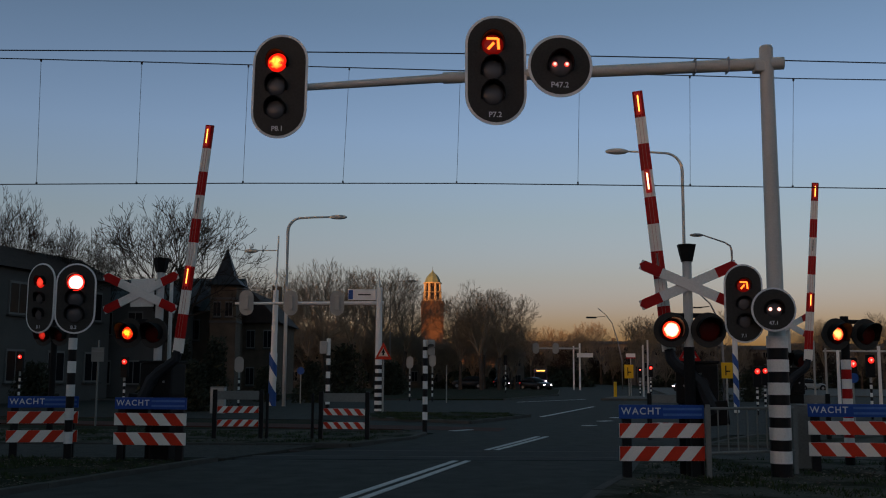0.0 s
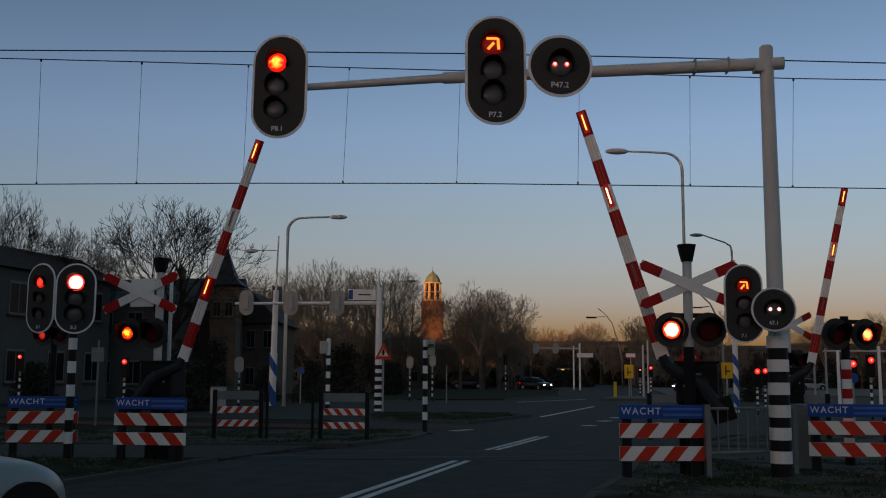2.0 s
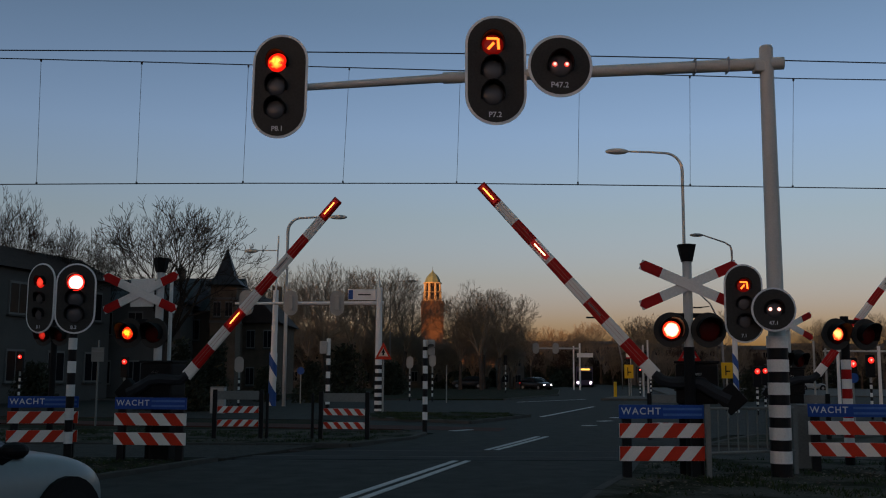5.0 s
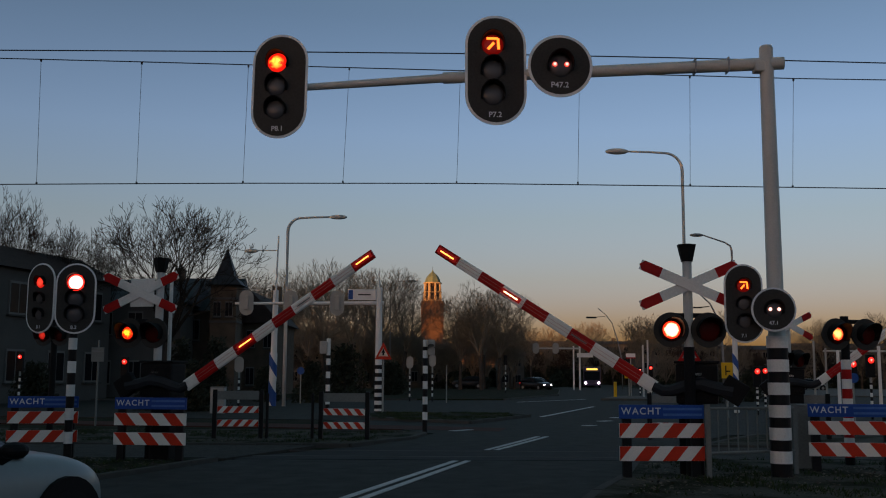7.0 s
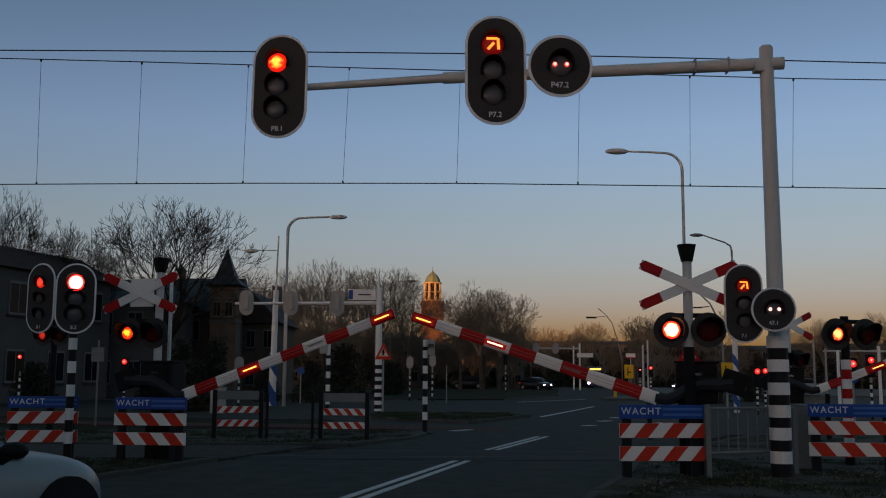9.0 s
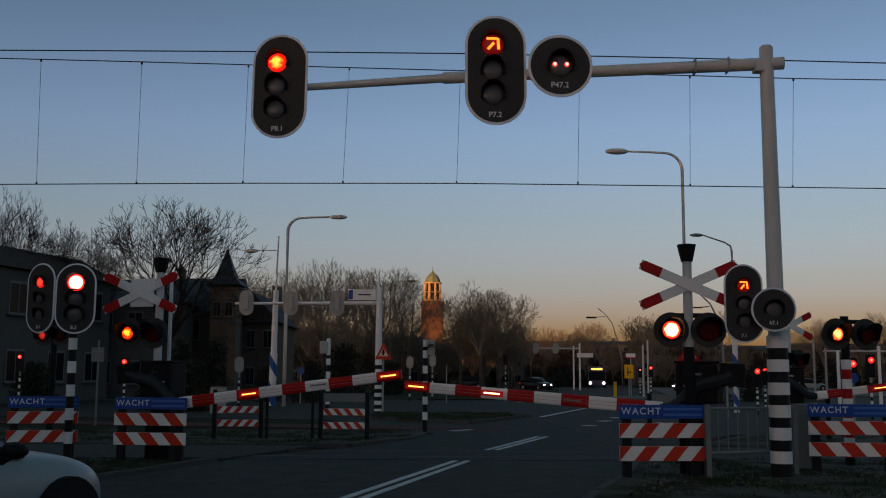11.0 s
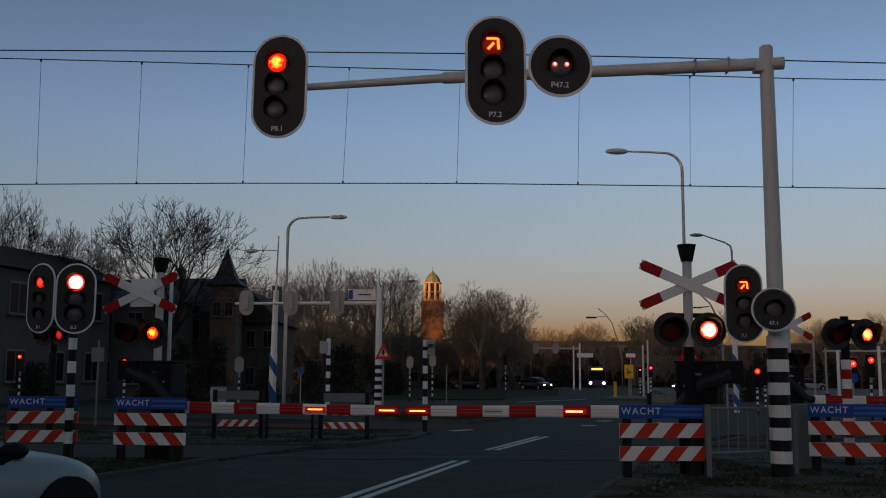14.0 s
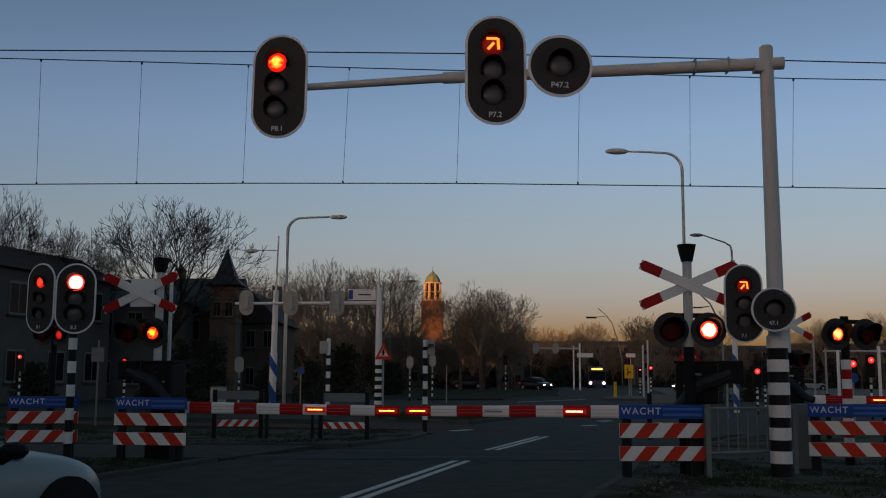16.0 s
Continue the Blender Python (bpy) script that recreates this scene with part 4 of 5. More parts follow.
# triangular warning sign, blue round sign, yellow direction sign
t = thing("warning_sign", Matrix.Translation((-2.31, 39.5, 0.02)), "triangular red and white warning sign on a grey post", "road sign")
bm = bmesh.new()
tube(bm, (0, 0.05, 0), (0, 0.05, 2.41), 0.035)
part("post", bm, SIGNGREY, t)
zt, zb, hw = 2.8, 2.14, 0.33
bm = bmesh.new()
prism(bm, [(-hw, zb), (hw, zb), (0, zt)], -0.02, 0.0)
part("red_triangle", bm, ORANGE, t)
bm = bmesh.new()
prism(bm, [(-hw * 0.6, zb + 0.12), (hw * 0.6, zb + 0.12), (0, zt - 0.2)], -0.026, -0.015)
part("white_field", bm, mat("pale_reflective_field", (0.75, 0.6, 0.5), 0.4), t)
bm = bmesh.new()
prism(bm, [(-0.03, zb + 0.16), (0.03, zb + 0.16), (0.03, zb + 0.42), (-0.03, zb + 0.42)], -0.032, -0.022)
prism(bm, [(-0.08, zb + 0.26), (0.08, zb + 0.26), (0.0, zb + 0.4)], -0.034, -0.024)
part("black_symbol", bm, BLACK, t)
t = thing("warning_sign", Matrix.Translation((7.32, 30.0, 0.02)), "triangular red and white warning sign behind the crossing", "road sign")
bm = bmesh.new()
tube(bm, (0, 0.05, 0), (0, 0.05, 2.24), 0.035)
part("post", bm, SIGNGREY, t)
zt, zb, hw = 2.59, 1.97, 0.351
bm = bmesh.new()
prism(bm, [(-hw, zb), (hw, zb), (0, zt)], -0.02, 0.0)
part("red_triangle", bm, RED, t)
bm = bmesh.new()
prism(bm, [(-hw * 0.62, zb + 0.1), (hw * 0.62, zb + 0.1), (0, zt - 0.18)], -0.026, -0.015)
part("white_field", bm, SIGNGREY, t)
for px, py_, y, zz, r, m_, nm, lab in ((-7.69, 0, 55.0, 1.76, 0.2, BLUEPOLE, "round_sign", "round blue road sign on a post"), (13.39, 0, 33.0, 1.51, 0.16, BLUEPOLE, "round_sign", "round blue road sign on a post")):
    t = thing(nm, Matrix.Translation((px, y, 0.02)), lab, "road sign")
    bm = bmesh.new()
    tube(bm, (0, 0.05, 0), (0, 0.05, zz), 0.03)
    part("post", bm, SIGNGREY, t)
    bm = bmesh.new()
    prism(bm, disc(r), -0.01, 0.01)
    part("disc", bm, m_, t, at=(0, 0, zz))
for px, y, z0, w, h, lab in ((14.73, 80.0, 1.97, 0.713, 1.07, "yellow detour sign with black symbol on a post"), (10.68, 38.0, 1.77, 0.424, 0.593, "yellow detour sign on a post")):
    t = thing("yellow_sign", Matrix.Translation((px, y, 0.02)), lab, "road sign", "yellow signs")
    bm = bmesh.new()
    tube(bm, (0, 0.05, 0), (0, 0.05, z0 + h / 2), 0.04)
    part("post", bm, SIGNGREY, t)
    bm = bmesh.new()
    box(bm, w, 0.03, h, (0, 0, z0), bevel=0.01)
    pn = part("panel", bm, YELLOW, t)
    bm = bmesh.new()
    box(bm, w * 0.1, 0.01, h * 0.6, (-w * 0.12, -0.02, z0))
    box(bm, w * 0.4, 0.01, h * 0.08, (w * 0.06, -0.02, z0 - h * 0.05))
    part("symbol", bm, BLACK, pn)
t = thing("sign_back", Matrix.Translation((15.0, 80.6, 0.02)), "pale round-cornered sign on a post", "road sign")
bm = bmesh.new()
tube(bm, (0, 0.05, 0), (0, 0.05, 3.4), 0.04)
part("post", bm, SIGNGREY, t)
bm = bmesh.new()
box(bm, 0.75, 0.03, 0.4, (0, 0, 3.2), bevel=0.012)
pn = part("panel", bm, WHITE, t)
bm = bmesh.new()
box(bm, 0.75, 0.012, 0.1, (0, -0.018, 3.05), bevel=0.003)
part("red_edge", bm, RED, pn)
t = thing("bollard", Matrix.Translation((12.61, 74.0, 0.1)), "yellow traffic bollard on the island", "bollard")
bm = bmesh.new()
box(bm, 0.22, 0.2, 1.1, (0, 0, 0.55), bevel=0.05)
part("body", bm, YELLOW, t)

# grey railing with bars, and cabinets
t = thing("railing", Matrix.Translation((0, 0, 0.06)), "grey galvanised steel railing with upright bars", "railing")
p, q = Vector((3.86, 14.8, 0)), Vector((5.36, 15.5, 0))
for a, b, z0, z1, nm in ((p, p, 0, 1.06, "post"), (q, q, 0, 1.04, "post")):
    bm = bmesh.new()
    box(bm, 0.07, 0.05, 1.06, a + Vector((0, 0, 0.53)), bevel=0.006)
    part("post", bm, CABINET, t)
for z in (1.0, 0.36):
    bm = bmesh.new()
    tube(bm, p + Vector((0, 0, z)), q + Vector((0, 0, z)), 0.022, seg=8)
    part("rail", bm, CABINET, t)
for i in range(1, 9):
    c = p.lerp(q, i / 9)
    bm = bmesh.new()
    tube(bm, c + Vector((0, 0, 0.36)), c + Vector((0, 0, 1.0)), 0.011, seg=6)
    part("bar", bm, CABINET, t)
for x, y, w, d, h, lab in ((5.76, 16.6, 0.36, 0.3, 1.02, "grey steel relay cabinet beside the mast"), (-8.81, 40.0, 0.55, 0.4, 1.0, "pale grey control cabinet"), (-5.07, 18.1, 0.3, 0.3, 0.62, "small dark cable cabinet")):
    t = thing("cabinet", Matrix.Translation((x, y, 0.03)), lab, "cabinet", "cabinets")
    bm = bmesh.new()
    box(bm, w, d, h, (0, 0, h / 2), bevel=0.02)
    part("body", bm, HOUSING if h < 0.7 else (SIGNGREY if y > 30 else CABINET), t)
    bm = bmesh.new()
    box(bm, w + 0.04, d + 0.04, 0.04, (0, 0, h + 0.02), bevel=0.01)
    part("lid", bm, HOUSING if h < 0.7 else CABINET, t)


# ---- trees ----
def tree_mesh(seed, height, spread, depth=6, twig=0.012, bushy=1.0, bole=0.24, twigs=None, wiggle=1.0):
    """Trunk and crown of a bare tree: limbs that fork again and again, as tapered three-sided bars."""
    rnd = random.Random(seed)
    tv, tf, cv, cf = [], [], [], []

    def bar(vs, fs, p, q, r0, r1, n):
        d = (q - p).normalized()
        k = d.to_track_quat('Z', 'Y')
        i = len(vs)
        for pt, r in ((p, r0), (q, r1)):
            for s in range(n):
                a = 2 * math.pi * s / n
                vs.append(pt + k @ Vector((r * math.cos(a), r * math.sin(a), 0)))
        for s in range(n):
            fs.append((i + s, i + (s + 1) % n, i + n + (s + 1) % n, i + n + s))

    def grow(p, d, ln, r, lvl):
        steps = 3 if lvl < 3 else 2
        q = p
        for s in range(steps):
            d = (d + Vector((rnd.uniform(-1, 1), rnd.uniform(-1, 1), rnd.uniform(-0.5, 0.9))) * (0.10 + 0.035 * lvl) * wiggle).normalized()
            q2 = q + d * ln / steps
            r2 = r * 0.86
            bar(tv if lvl == 0 else cv, tf if lvl == 0 else cf, q, q2, max(r, twig), max(r2, twig * 0.8), 8 if lvl == 0 else (5 if lvl == 1 else 3))
            q, r = q2, r2
            if lvl >= 1 and lvl < depth and s < steps - 1 and rnd.random() < 0.8 * bushy:
                side = d.orthogonal().normalized()
                side.rotate(Matrix.Rotation(rnd.uniform(0, 6.28), 3, d))
                grow(q, (d * 0.8 + side * spread).normalized(), ln * rnd.uniform(0.5, 0.72), r * 0.6, lvl + 1)
        if lvl < depth:
            n = rnd.choice((2, 3, 3)) if lvl else rnd.choice((4, 5, 6))
            a0 = rnd.uniform(0, 6.28)
            for i in range(n):
                side = d.orthogonal().normalized()
                side.rotate(Matrix.Rotation(a0 + 6.28 * i / n + rnd.uniform(-0.4, 0.4), 3, d))
                w = spread * rnd.uniform(0.55, 1.15)
                grow(q, (d + side * w + Vector((0, 0, 0.12))).normalized(), ln * rnd.uniform(0.6, 0.8) * (0.85 if lvl > 3 else 1) * (0.24 / bole if lvl == 0 else 1), r * 0.66, lvl + 1)

    grow(Vector((0, 0, 0)), Vector((0, 0, 1)), height * bole, height * 0.021, 0)
    out = []
    for nm, v, f in (("trunk", tv, tf), ("crown", cv, cf)):
        me = bpy.data.meshes.new(nm)
        me.from_pydata([tuple(x) for x in v], [], f)
        top = max(x.z for x in cv)
        me.transform(Matrix.Diagonal((1, 1, height / top, 1)))
        me.materials.append(BARK if nm == "trunk" else (twigs or TWIG_PALED))
        out.append(me)
    return out


KINDS = [tree_mesh(3, 10, 0.75, 6, 0.0085), tree_mesh(8, 10, 0.6, 6, 0.0085), tree_mesh(21, 10, 0.85, 6, 0.0085), tree_mesh(35, 10, 0.7, 6, 0.009),
         tree_mesh(14, 10, 0.66, 6, 0.0085, 0.72, 0.2, TWIG_DARKENED, 0.8), tree_mesh(52, 10, 0.74, 6, 0.0095, 0.75, 0.2, TWIG_DARKENED, 0.8), tree_mesh(61, 10, 0.95, 6, 0.011, 1.0, 0.1), tree_mesh(77, 10, 0.9, 6, 0.011, 1.0, 0.1),
         tree_mesh(91, 10, 0.95, 6, 0.02, 1.0, 0.1, TWIG_DARKENED)]


def tree(x, y, height, kind, turn, label, wide=1.0):
    t = thing("bare_tree", Matrix.LocRotScale((x, y, -0.03), Euler((0, 0, radians(turn))), (height / 10 * wide, height / 10 * wide, height / 10)), label, "tree", "bare trees")
    for nm, me in zip(("trunk", "crown"), KINDS[kind]):
        ob = new(nm, me)
        ob.parent = t
    return t


TL = "bare winter tree with dense fine twigs"
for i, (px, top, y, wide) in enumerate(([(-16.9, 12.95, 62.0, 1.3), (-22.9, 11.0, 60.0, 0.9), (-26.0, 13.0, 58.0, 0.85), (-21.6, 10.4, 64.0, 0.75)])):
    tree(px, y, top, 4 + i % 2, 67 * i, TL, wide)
for i, (px, top, y, wide) in enumerate(([(-18.91, 12.7, 105.0, 1.0), (-16.68, 13.15, 112.0, 1.0), (-12.76, 14.22, 108.0, 1.1), (-9.34, 12.94, 104.0, 1.0), (-6.96, 13.86, 110.0, 1.1), (-4.51, 13.76, 116.0, 1.0), (-13.29, 10.77, 100.0, 0.9), (-9.71, 11.98, 120.0, 0.9), (1.98, 10.6, 112.0, 1.0), (4.2, 11.9, 108.0, 1.05), (6.3, 11.3, 112.0, 1.1), (4.9, 12.2, 120.0, 1.0), (8.6, 8.6, 128.0, 0.9), (-19.38, 10.74, 100.0, 0.8)])):
    tree(px, y, top, (i * 3 + 1) % 4, 41 * i, TL, wide)
for i, (px, top, y, wide) in enumerate(([(18.46, 11.52, 210.0, 1.0), (23.04, 12.88, 220.0, 1.1), (26.73, 12.04, 215.0, 1.0), (28.96, 13.3, 205.0, 1.1), (33.62, 12.68, 215.0, 1.2), (34.54, 12.48, 170.0, 1.1), (38.01, 12.52, 175.0, 1.0), (34.52, 11.4, 180.0, 0.9), (41.03, 11.92, 150.0, 1.1), (46.13, 11.46, 180.0, 1.0), (56.71, 9.99, 160.0, 1.0), (56.58, 10.74, 150.0, 1.0), (61.11, 10.95, 140.0, 1.1), (62.04, 10.34, 150.0, 1.0), (64.26, 10.97, 140.0, 1.1)])):
    tree(px, y, top, (i + 2) % 4, 53 * i, "distant bare winter tree", wide)

for i, (px, top, y, wide) in enumerate(([(-26.6, 9.72, 134.0, 1.25), (-26.24, 9.19, 142.0, 1.25), (-21.97, 9.88, 128.0, 1.25), (-21.17, 9.38, 134.0, 1.25), (-20.49, 8.66, 142.0, 1.25), (-16.78, 9.4, 128.0, 1.25), (-15.74, 8.8, 134.0, 1.25), (-14.8, 10.84, 142.0, 1.25), (-11.6, 9.07, 128.0, 1.25), (-10.32, 8.31, 134.0, 1.25), (-9.05, 10.32, 142.0, 1.25), (-6.42, 8.52, 128.0, 1.25), (-4.93, 10.36, 134.0, 1.25), (-3.28, 7.4, 142.0, 1.25), (-1.23, 6.83, 128.0, 1.25), (0.51, 7.09, 134.0, 1.25), (2.44, 9.34, 142.0, 1.25), (3.93, 10.01, 128.0, 1.25), (5.92, 9.52, 134.0, 1.25), (8.18, 8.81, 142.0, 1.25), (9.1, 9.54, 128.0, 1.25)])):
    tree(px, y, top, 6 + i % 2, 37 * i, "low bare tree with many stems from the ground", wide)

# dark evergreen shrubs
def shrub(x, y, w, h, seed, label="dense dark evergreen shrub"):
    rnd = random.Random(seed)
    t = thing("shrub", Matrix.Translation((x, y, -0.03)), label, "shrub", "shrubs")
    vs, fs = [], []
    for k in range(2400):
        a, b = rnd.uniform(0, 6.283), rnd.random() ** 0.5
        u = rnd.random()
        rr = w / 2 * (1 - 0.75 * max(0, u - 0.35)) * (0.75 + 0.25 * math.sin(a * 3 + seed + u * 5)) * b
        c = Vector((rr * math.cos(a), rr * math.sin(a), u * h * rnd.uniform(0.85, 1.05)))
        s = rnd.uniform(0.045, 0.12) * max(1.0, w / 2.2)
        n = Vector((rnd.gauss(0, 1), rnd.gauss(0, 1), rnd.gauss(0, 1))).normalized()
        e1 = n.orthogonal().normalized()
        e2 = n.cross(e1)
        i = len(vs)
        vs += [c + e1 * s, c + e2 * s * 0.5, c - e1 * s, c - e2 * s * 0.5]
        fs.append((i, i + 1, i + 2, i + 3))
    me = bpy.data.meshes.new("foliage")
    me.from_pydata([tuple(v) for v in vs], [], fs)
    me.materials.append(HEDGE)
    ob = new("foliage", me)
    ob.parent = t
    bm = bmesh.new()
    tube(bm, (0, 0, 0), (0, 0, h * 0.7), 0.09, 0.03, 6)
    part("stem", bm, BARK, t)


for i, (x, y, w, h) in enumerate(([(-11.37, 44.0, 1.717, 3.03), (-10.08, 45.0, 1.756, 3.17), (-10.47, 43.0, 1.438, 2.09), (-12.55, 44.0, 1.717, 2.09), (-7.51, 58.0, 2.263, 2.33), (-6.73, 70.0, 3.511, 3.68), (-4.13, 80.0, 3.567, 2.67), (-20.1, 50.0, 2.508, 2.14), (20.24, 160.0, 8.025, 2.67), (16.47, 62.0, 2.419, 2.17), (20.1, 66.0, 2.207, 2.04), (2.7, 130.0, 8.694, 2.02), (-10.44, 60.0, 2.006, 2.01)])):
    shrub(x, y, w, h, i)
for i in range(13):
    tree(33.0 + 3.4 * i, 150.0 + 5 * (i % 3), 5.6 + 0.5 * (i * 3 % 5), 8 if i % 3 else 7, 31 * i, "low bare tree beside the side road", 1.25)
for i in range(9):
    shrub(35.0 + 4.6 * i, 158.0 + 3 * (i % 2), 6.0, 2.8 + 0.4 * (i * 5 % 4), 80 + i, "dense dark shrub beside the side road")
# the thicket in front of the houses at the end of the road
for i in range(7):
    shrub(0.5 + 1.9 * i, 158.0 + (i % 3), 4.2, 3.0 + 0.25 * (i * 7 % 4), 40 + i, "dense dark shrub under the trees")
for i in range(9):
    shrub(17.5 + 3.3 * i, 220.0 + 3 * (i % 2), 5.5, 3.2 + 0.4 * (i * 5 % 4), 60 + i, "dense dark shrub before the far houses")
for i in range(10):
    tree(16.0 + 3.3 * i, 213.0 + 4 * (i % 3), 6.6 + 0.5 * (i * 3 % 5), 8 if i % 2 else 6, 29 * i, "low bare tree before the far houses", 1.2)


# ---- houses ----
def window(parent, m, w, h):
    bm = bmesh.new()
    box(bm, w, 0.1, h)
    wd = part("window", bm, FRAMEWHITE, parent, at=m)
    for dx in (-w * 0.24, w * 0.24):
        bm = bmesh.new()
        box(bm, w * 0.42, 0.02, h * 0.86, (dx, -0.055, 0))
        part("pane", bm, PANE, wd)
    bm = bmesh.new()
    box(bm, w * 1.15, 0.2, 0.09, (0, -0.06, -h / 2 - 0.03))
    part("sill", bm, KERB, wd)


def house(x, y, turn, w, d, eaves, ridge, wall_mat, roof_mat, label, floors=2, cols=4, ridge_along=True, name="house", chimney=True):
    t = thing(name, pose(x, y, -0.03, 0, 0, turn), label, "house", "houses")
    bm = bmesh.new()
    box(bm, w, d, eaves, (0, d / 2, eaves / 2))
    part("wall", bm, wall_mat, t)
    bm = bmesh.new()
    o = 0.4
    if ridge_along:
        pts = [(-o, eaves - 0.05), (d + o, eaves - 0.05), (d / 2, ridge)]
        a = [bm.verts.new((-w / 2 - o, yy, zz)) for yy, zz in pts]
        b = [bm.verts.new((w / 2 + o, yy, zz)) for yy, zz in pts]
    else:
        pts = [(-w / 2 - o, eaves - 0.05), (w / 2 + o, eaves - 0.05), (0, ridge)]
        a = [bm.verts.new((xx, -o, zz)) for xx, zz in pts]
        b = [bm.verts.new((xx, d + o, zz)) for xx, zz in pts]
    bm.faces.new(a), bm.faces.new(b[::-1])
    for i in range(3):
        bm.faces.new((a[i], a[(i + 1) % 3], b[(i + 1) % 3], b[i]))
    rf = part("roof", bm, roof_mat, t)
    if chimney:
        bm = bmesh.new()
        box(bm, 0.7, 0.6, 1.3, (w * 0.3, d * 0.5, ridge + 0.1), bevel=0.03)
        part("chimney", bm, BRICK, rf)
    fh = eaves / floors
    for f in range(floors):
        for c in range(cols):
            window(t, Matrix.Translation((-w / 2 + w * (c + 0.5) / cols, -0.02, fh * (f + 0.55))), min(1.5, w / cols * 0.5), fh * 0.5)
    return t


# long brick house with a dark roof, nearest of the row
house(-23.6, 50.4, 75, 24.0, 5.0, 7.2, 8.7, PLASTER, ROOF, "long grey rendered house with dark tiled roof", 2, 7, chimney=False)
house(-19.52, 64.0, 2, 5.707, 9.0, 6.17, 8.0, PLASTER, SLATE, "grey rendered house with slate roof", 2, 3)
house(-16.74, 68.0, 0, 4.169, 9.0, 5.9, 8.5, BRICK, SLATE, "brown brick house with slate roof", 2, 3)
house(-14.06, 74.0, 0, 3.712, 9.0, 5.42, 7.71, BRICK, ROOF, "dark brick house with gabled roof", 2, 3, False)
# turret
t = thing("turret", Matrix.Translation((-14.23, 66.0, -0.03)), "square brick turret with pointed slate roof", "tower")
ez, tz, hw = 7.4, 9.84, 0.846
bm = bmesh.new()
box(bm, hw * 2, hw * 2, ez, (0, 0, ez / 2), bevel=0.03)
wl_ = part("wall", bm, BRICK, t)
bm = bmesh.new()
e = hw + 0.35
for z0, z1, a, b in ((ez - 0.02, ez + 0.55, e, hw * 0.75), (ez + 0.55, tz, hw * 0.75, 0.03)):
    va = [bm.verts.new((sx * a, sy * a, z0)) for sx, sy in ((-1, -1), (1, -1), (1, 1), (-1, 1))]
    vb = [bm.verts.new((sx * b, sy * b, z1)) for sx, sy in ((-1, -1), (1, -1), (1, 1), (-1, 1))]
    for i in range(4):
        bm.faces.new((va[i], va[(i + 1) % 4], vb[(i + 1) % 4], vb[i]))
    bm.faces.new(va[::-1]), bm.faces.new(vb)
part("roof", bm, SLATE, t)
for z in (ez - 0.9, ez - 2.4):
    bm = bmesh.new()
    box(bm, hw * 2 + 0.12, hw * 2 + 0.12, 0.14, (0, 0, z))
    part("stone_band", bm, PLASTER, wl_)
for dx in (-0.35, 0.35):
    window(t, Matrix.Translation((dx * hw * 1.3, -hw - 0.02, ez - 1.6)), 0.5, 1.0)
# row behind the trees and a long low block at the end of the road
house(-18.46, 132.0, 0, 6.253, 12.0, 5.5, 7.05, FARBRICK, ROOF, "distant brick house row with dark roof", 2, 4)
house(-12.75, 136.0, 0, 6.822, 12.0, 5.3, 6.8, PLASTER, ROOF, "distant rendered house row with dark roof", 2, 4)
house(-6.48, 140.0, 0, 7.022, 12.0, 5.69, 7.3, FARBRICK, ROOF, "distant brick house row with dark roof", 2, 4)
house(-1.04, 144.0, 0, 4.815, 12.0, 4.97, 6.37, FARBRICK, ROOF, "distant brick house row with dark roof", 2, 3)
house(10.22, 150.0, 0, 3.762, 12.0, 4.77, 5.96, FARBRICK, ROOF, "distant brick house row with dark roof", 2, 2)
house(11.5, 420.0, 0, 20.131, 14.0, 11.6, 14.15, BRICK_DIMMED, ROOF, "far brick house front in the last sunlight", 3, 7)
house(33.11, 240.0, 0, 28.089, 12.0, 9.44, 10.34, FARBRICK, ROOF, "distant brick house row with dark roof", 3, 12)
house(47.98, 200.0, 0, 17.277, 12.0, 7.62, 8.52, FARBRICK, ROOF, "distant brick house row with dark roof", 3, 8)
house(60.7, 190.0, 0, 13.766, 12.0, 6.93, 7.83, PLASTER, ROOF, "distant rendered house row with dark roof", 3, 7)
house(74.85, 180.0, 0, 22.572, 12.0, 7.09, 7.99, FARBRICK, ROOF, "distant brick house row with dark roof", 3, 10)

# ---- the church tower, lit by the last sun ----
TY, TX = 600.0, -6.1
t = thing("church_tower", Matrix.Translation((TX, TY, -0.5)), "tall brick tower with eight-sided lantern lit orange", "church tower")
zc, zb_ = 57.52, 46.6
wb, w8 = 13.376, 5.016
bm = bmesh.new()
box(bm, wb, wb, zb_, (0, 0, zb_ / 2), bevel=0.3)
part("shaft", bm, BRICK_DIMMED, t)
for k in range(8):
    a = radians(22.5 + 45 * k)
    bm = bmesh.new()
    tube(bm, (w8 * math.cos(a), w8 * math.sin(a), zb_ - 0.1), (w8 * 0.9 * math.cos(a), w8 * 0.9 * math.sin(a), zc), 1.0, 0.75, 6)
    part("pier", bm, STONE, t)
bm = bmesh.new()
tube(bm, (0, 0, zb_ - 0.1), (0, 0, zc), w8 * 0.78, w8 * 0.7, 8)
part("core", bm, BRICK_DIMMED, t)
for z in (zb_ + 0.4, (zb_ + zc) / 2, zc):
    bm = bmesh.new()
    tube(bm, (0, 0, z - 0.35), (0, 0, z + 0.35), w8 * 1.12, w8 * 1.1, 8)
    part("cornice", bm, STONE, t)
for k in range(8):
    a = radians(45 * k)
    bm = bmesh.new()
    box(bm, 0.3, 1.0, (zc - zb_) * 0.5, (w8 * 0.76, 0, zb_ + (zc - zb_) * 0.55), m=Matrix.Rotation(a, 4, 'Z'))
    part("sound_opening", bm, PANE, t)
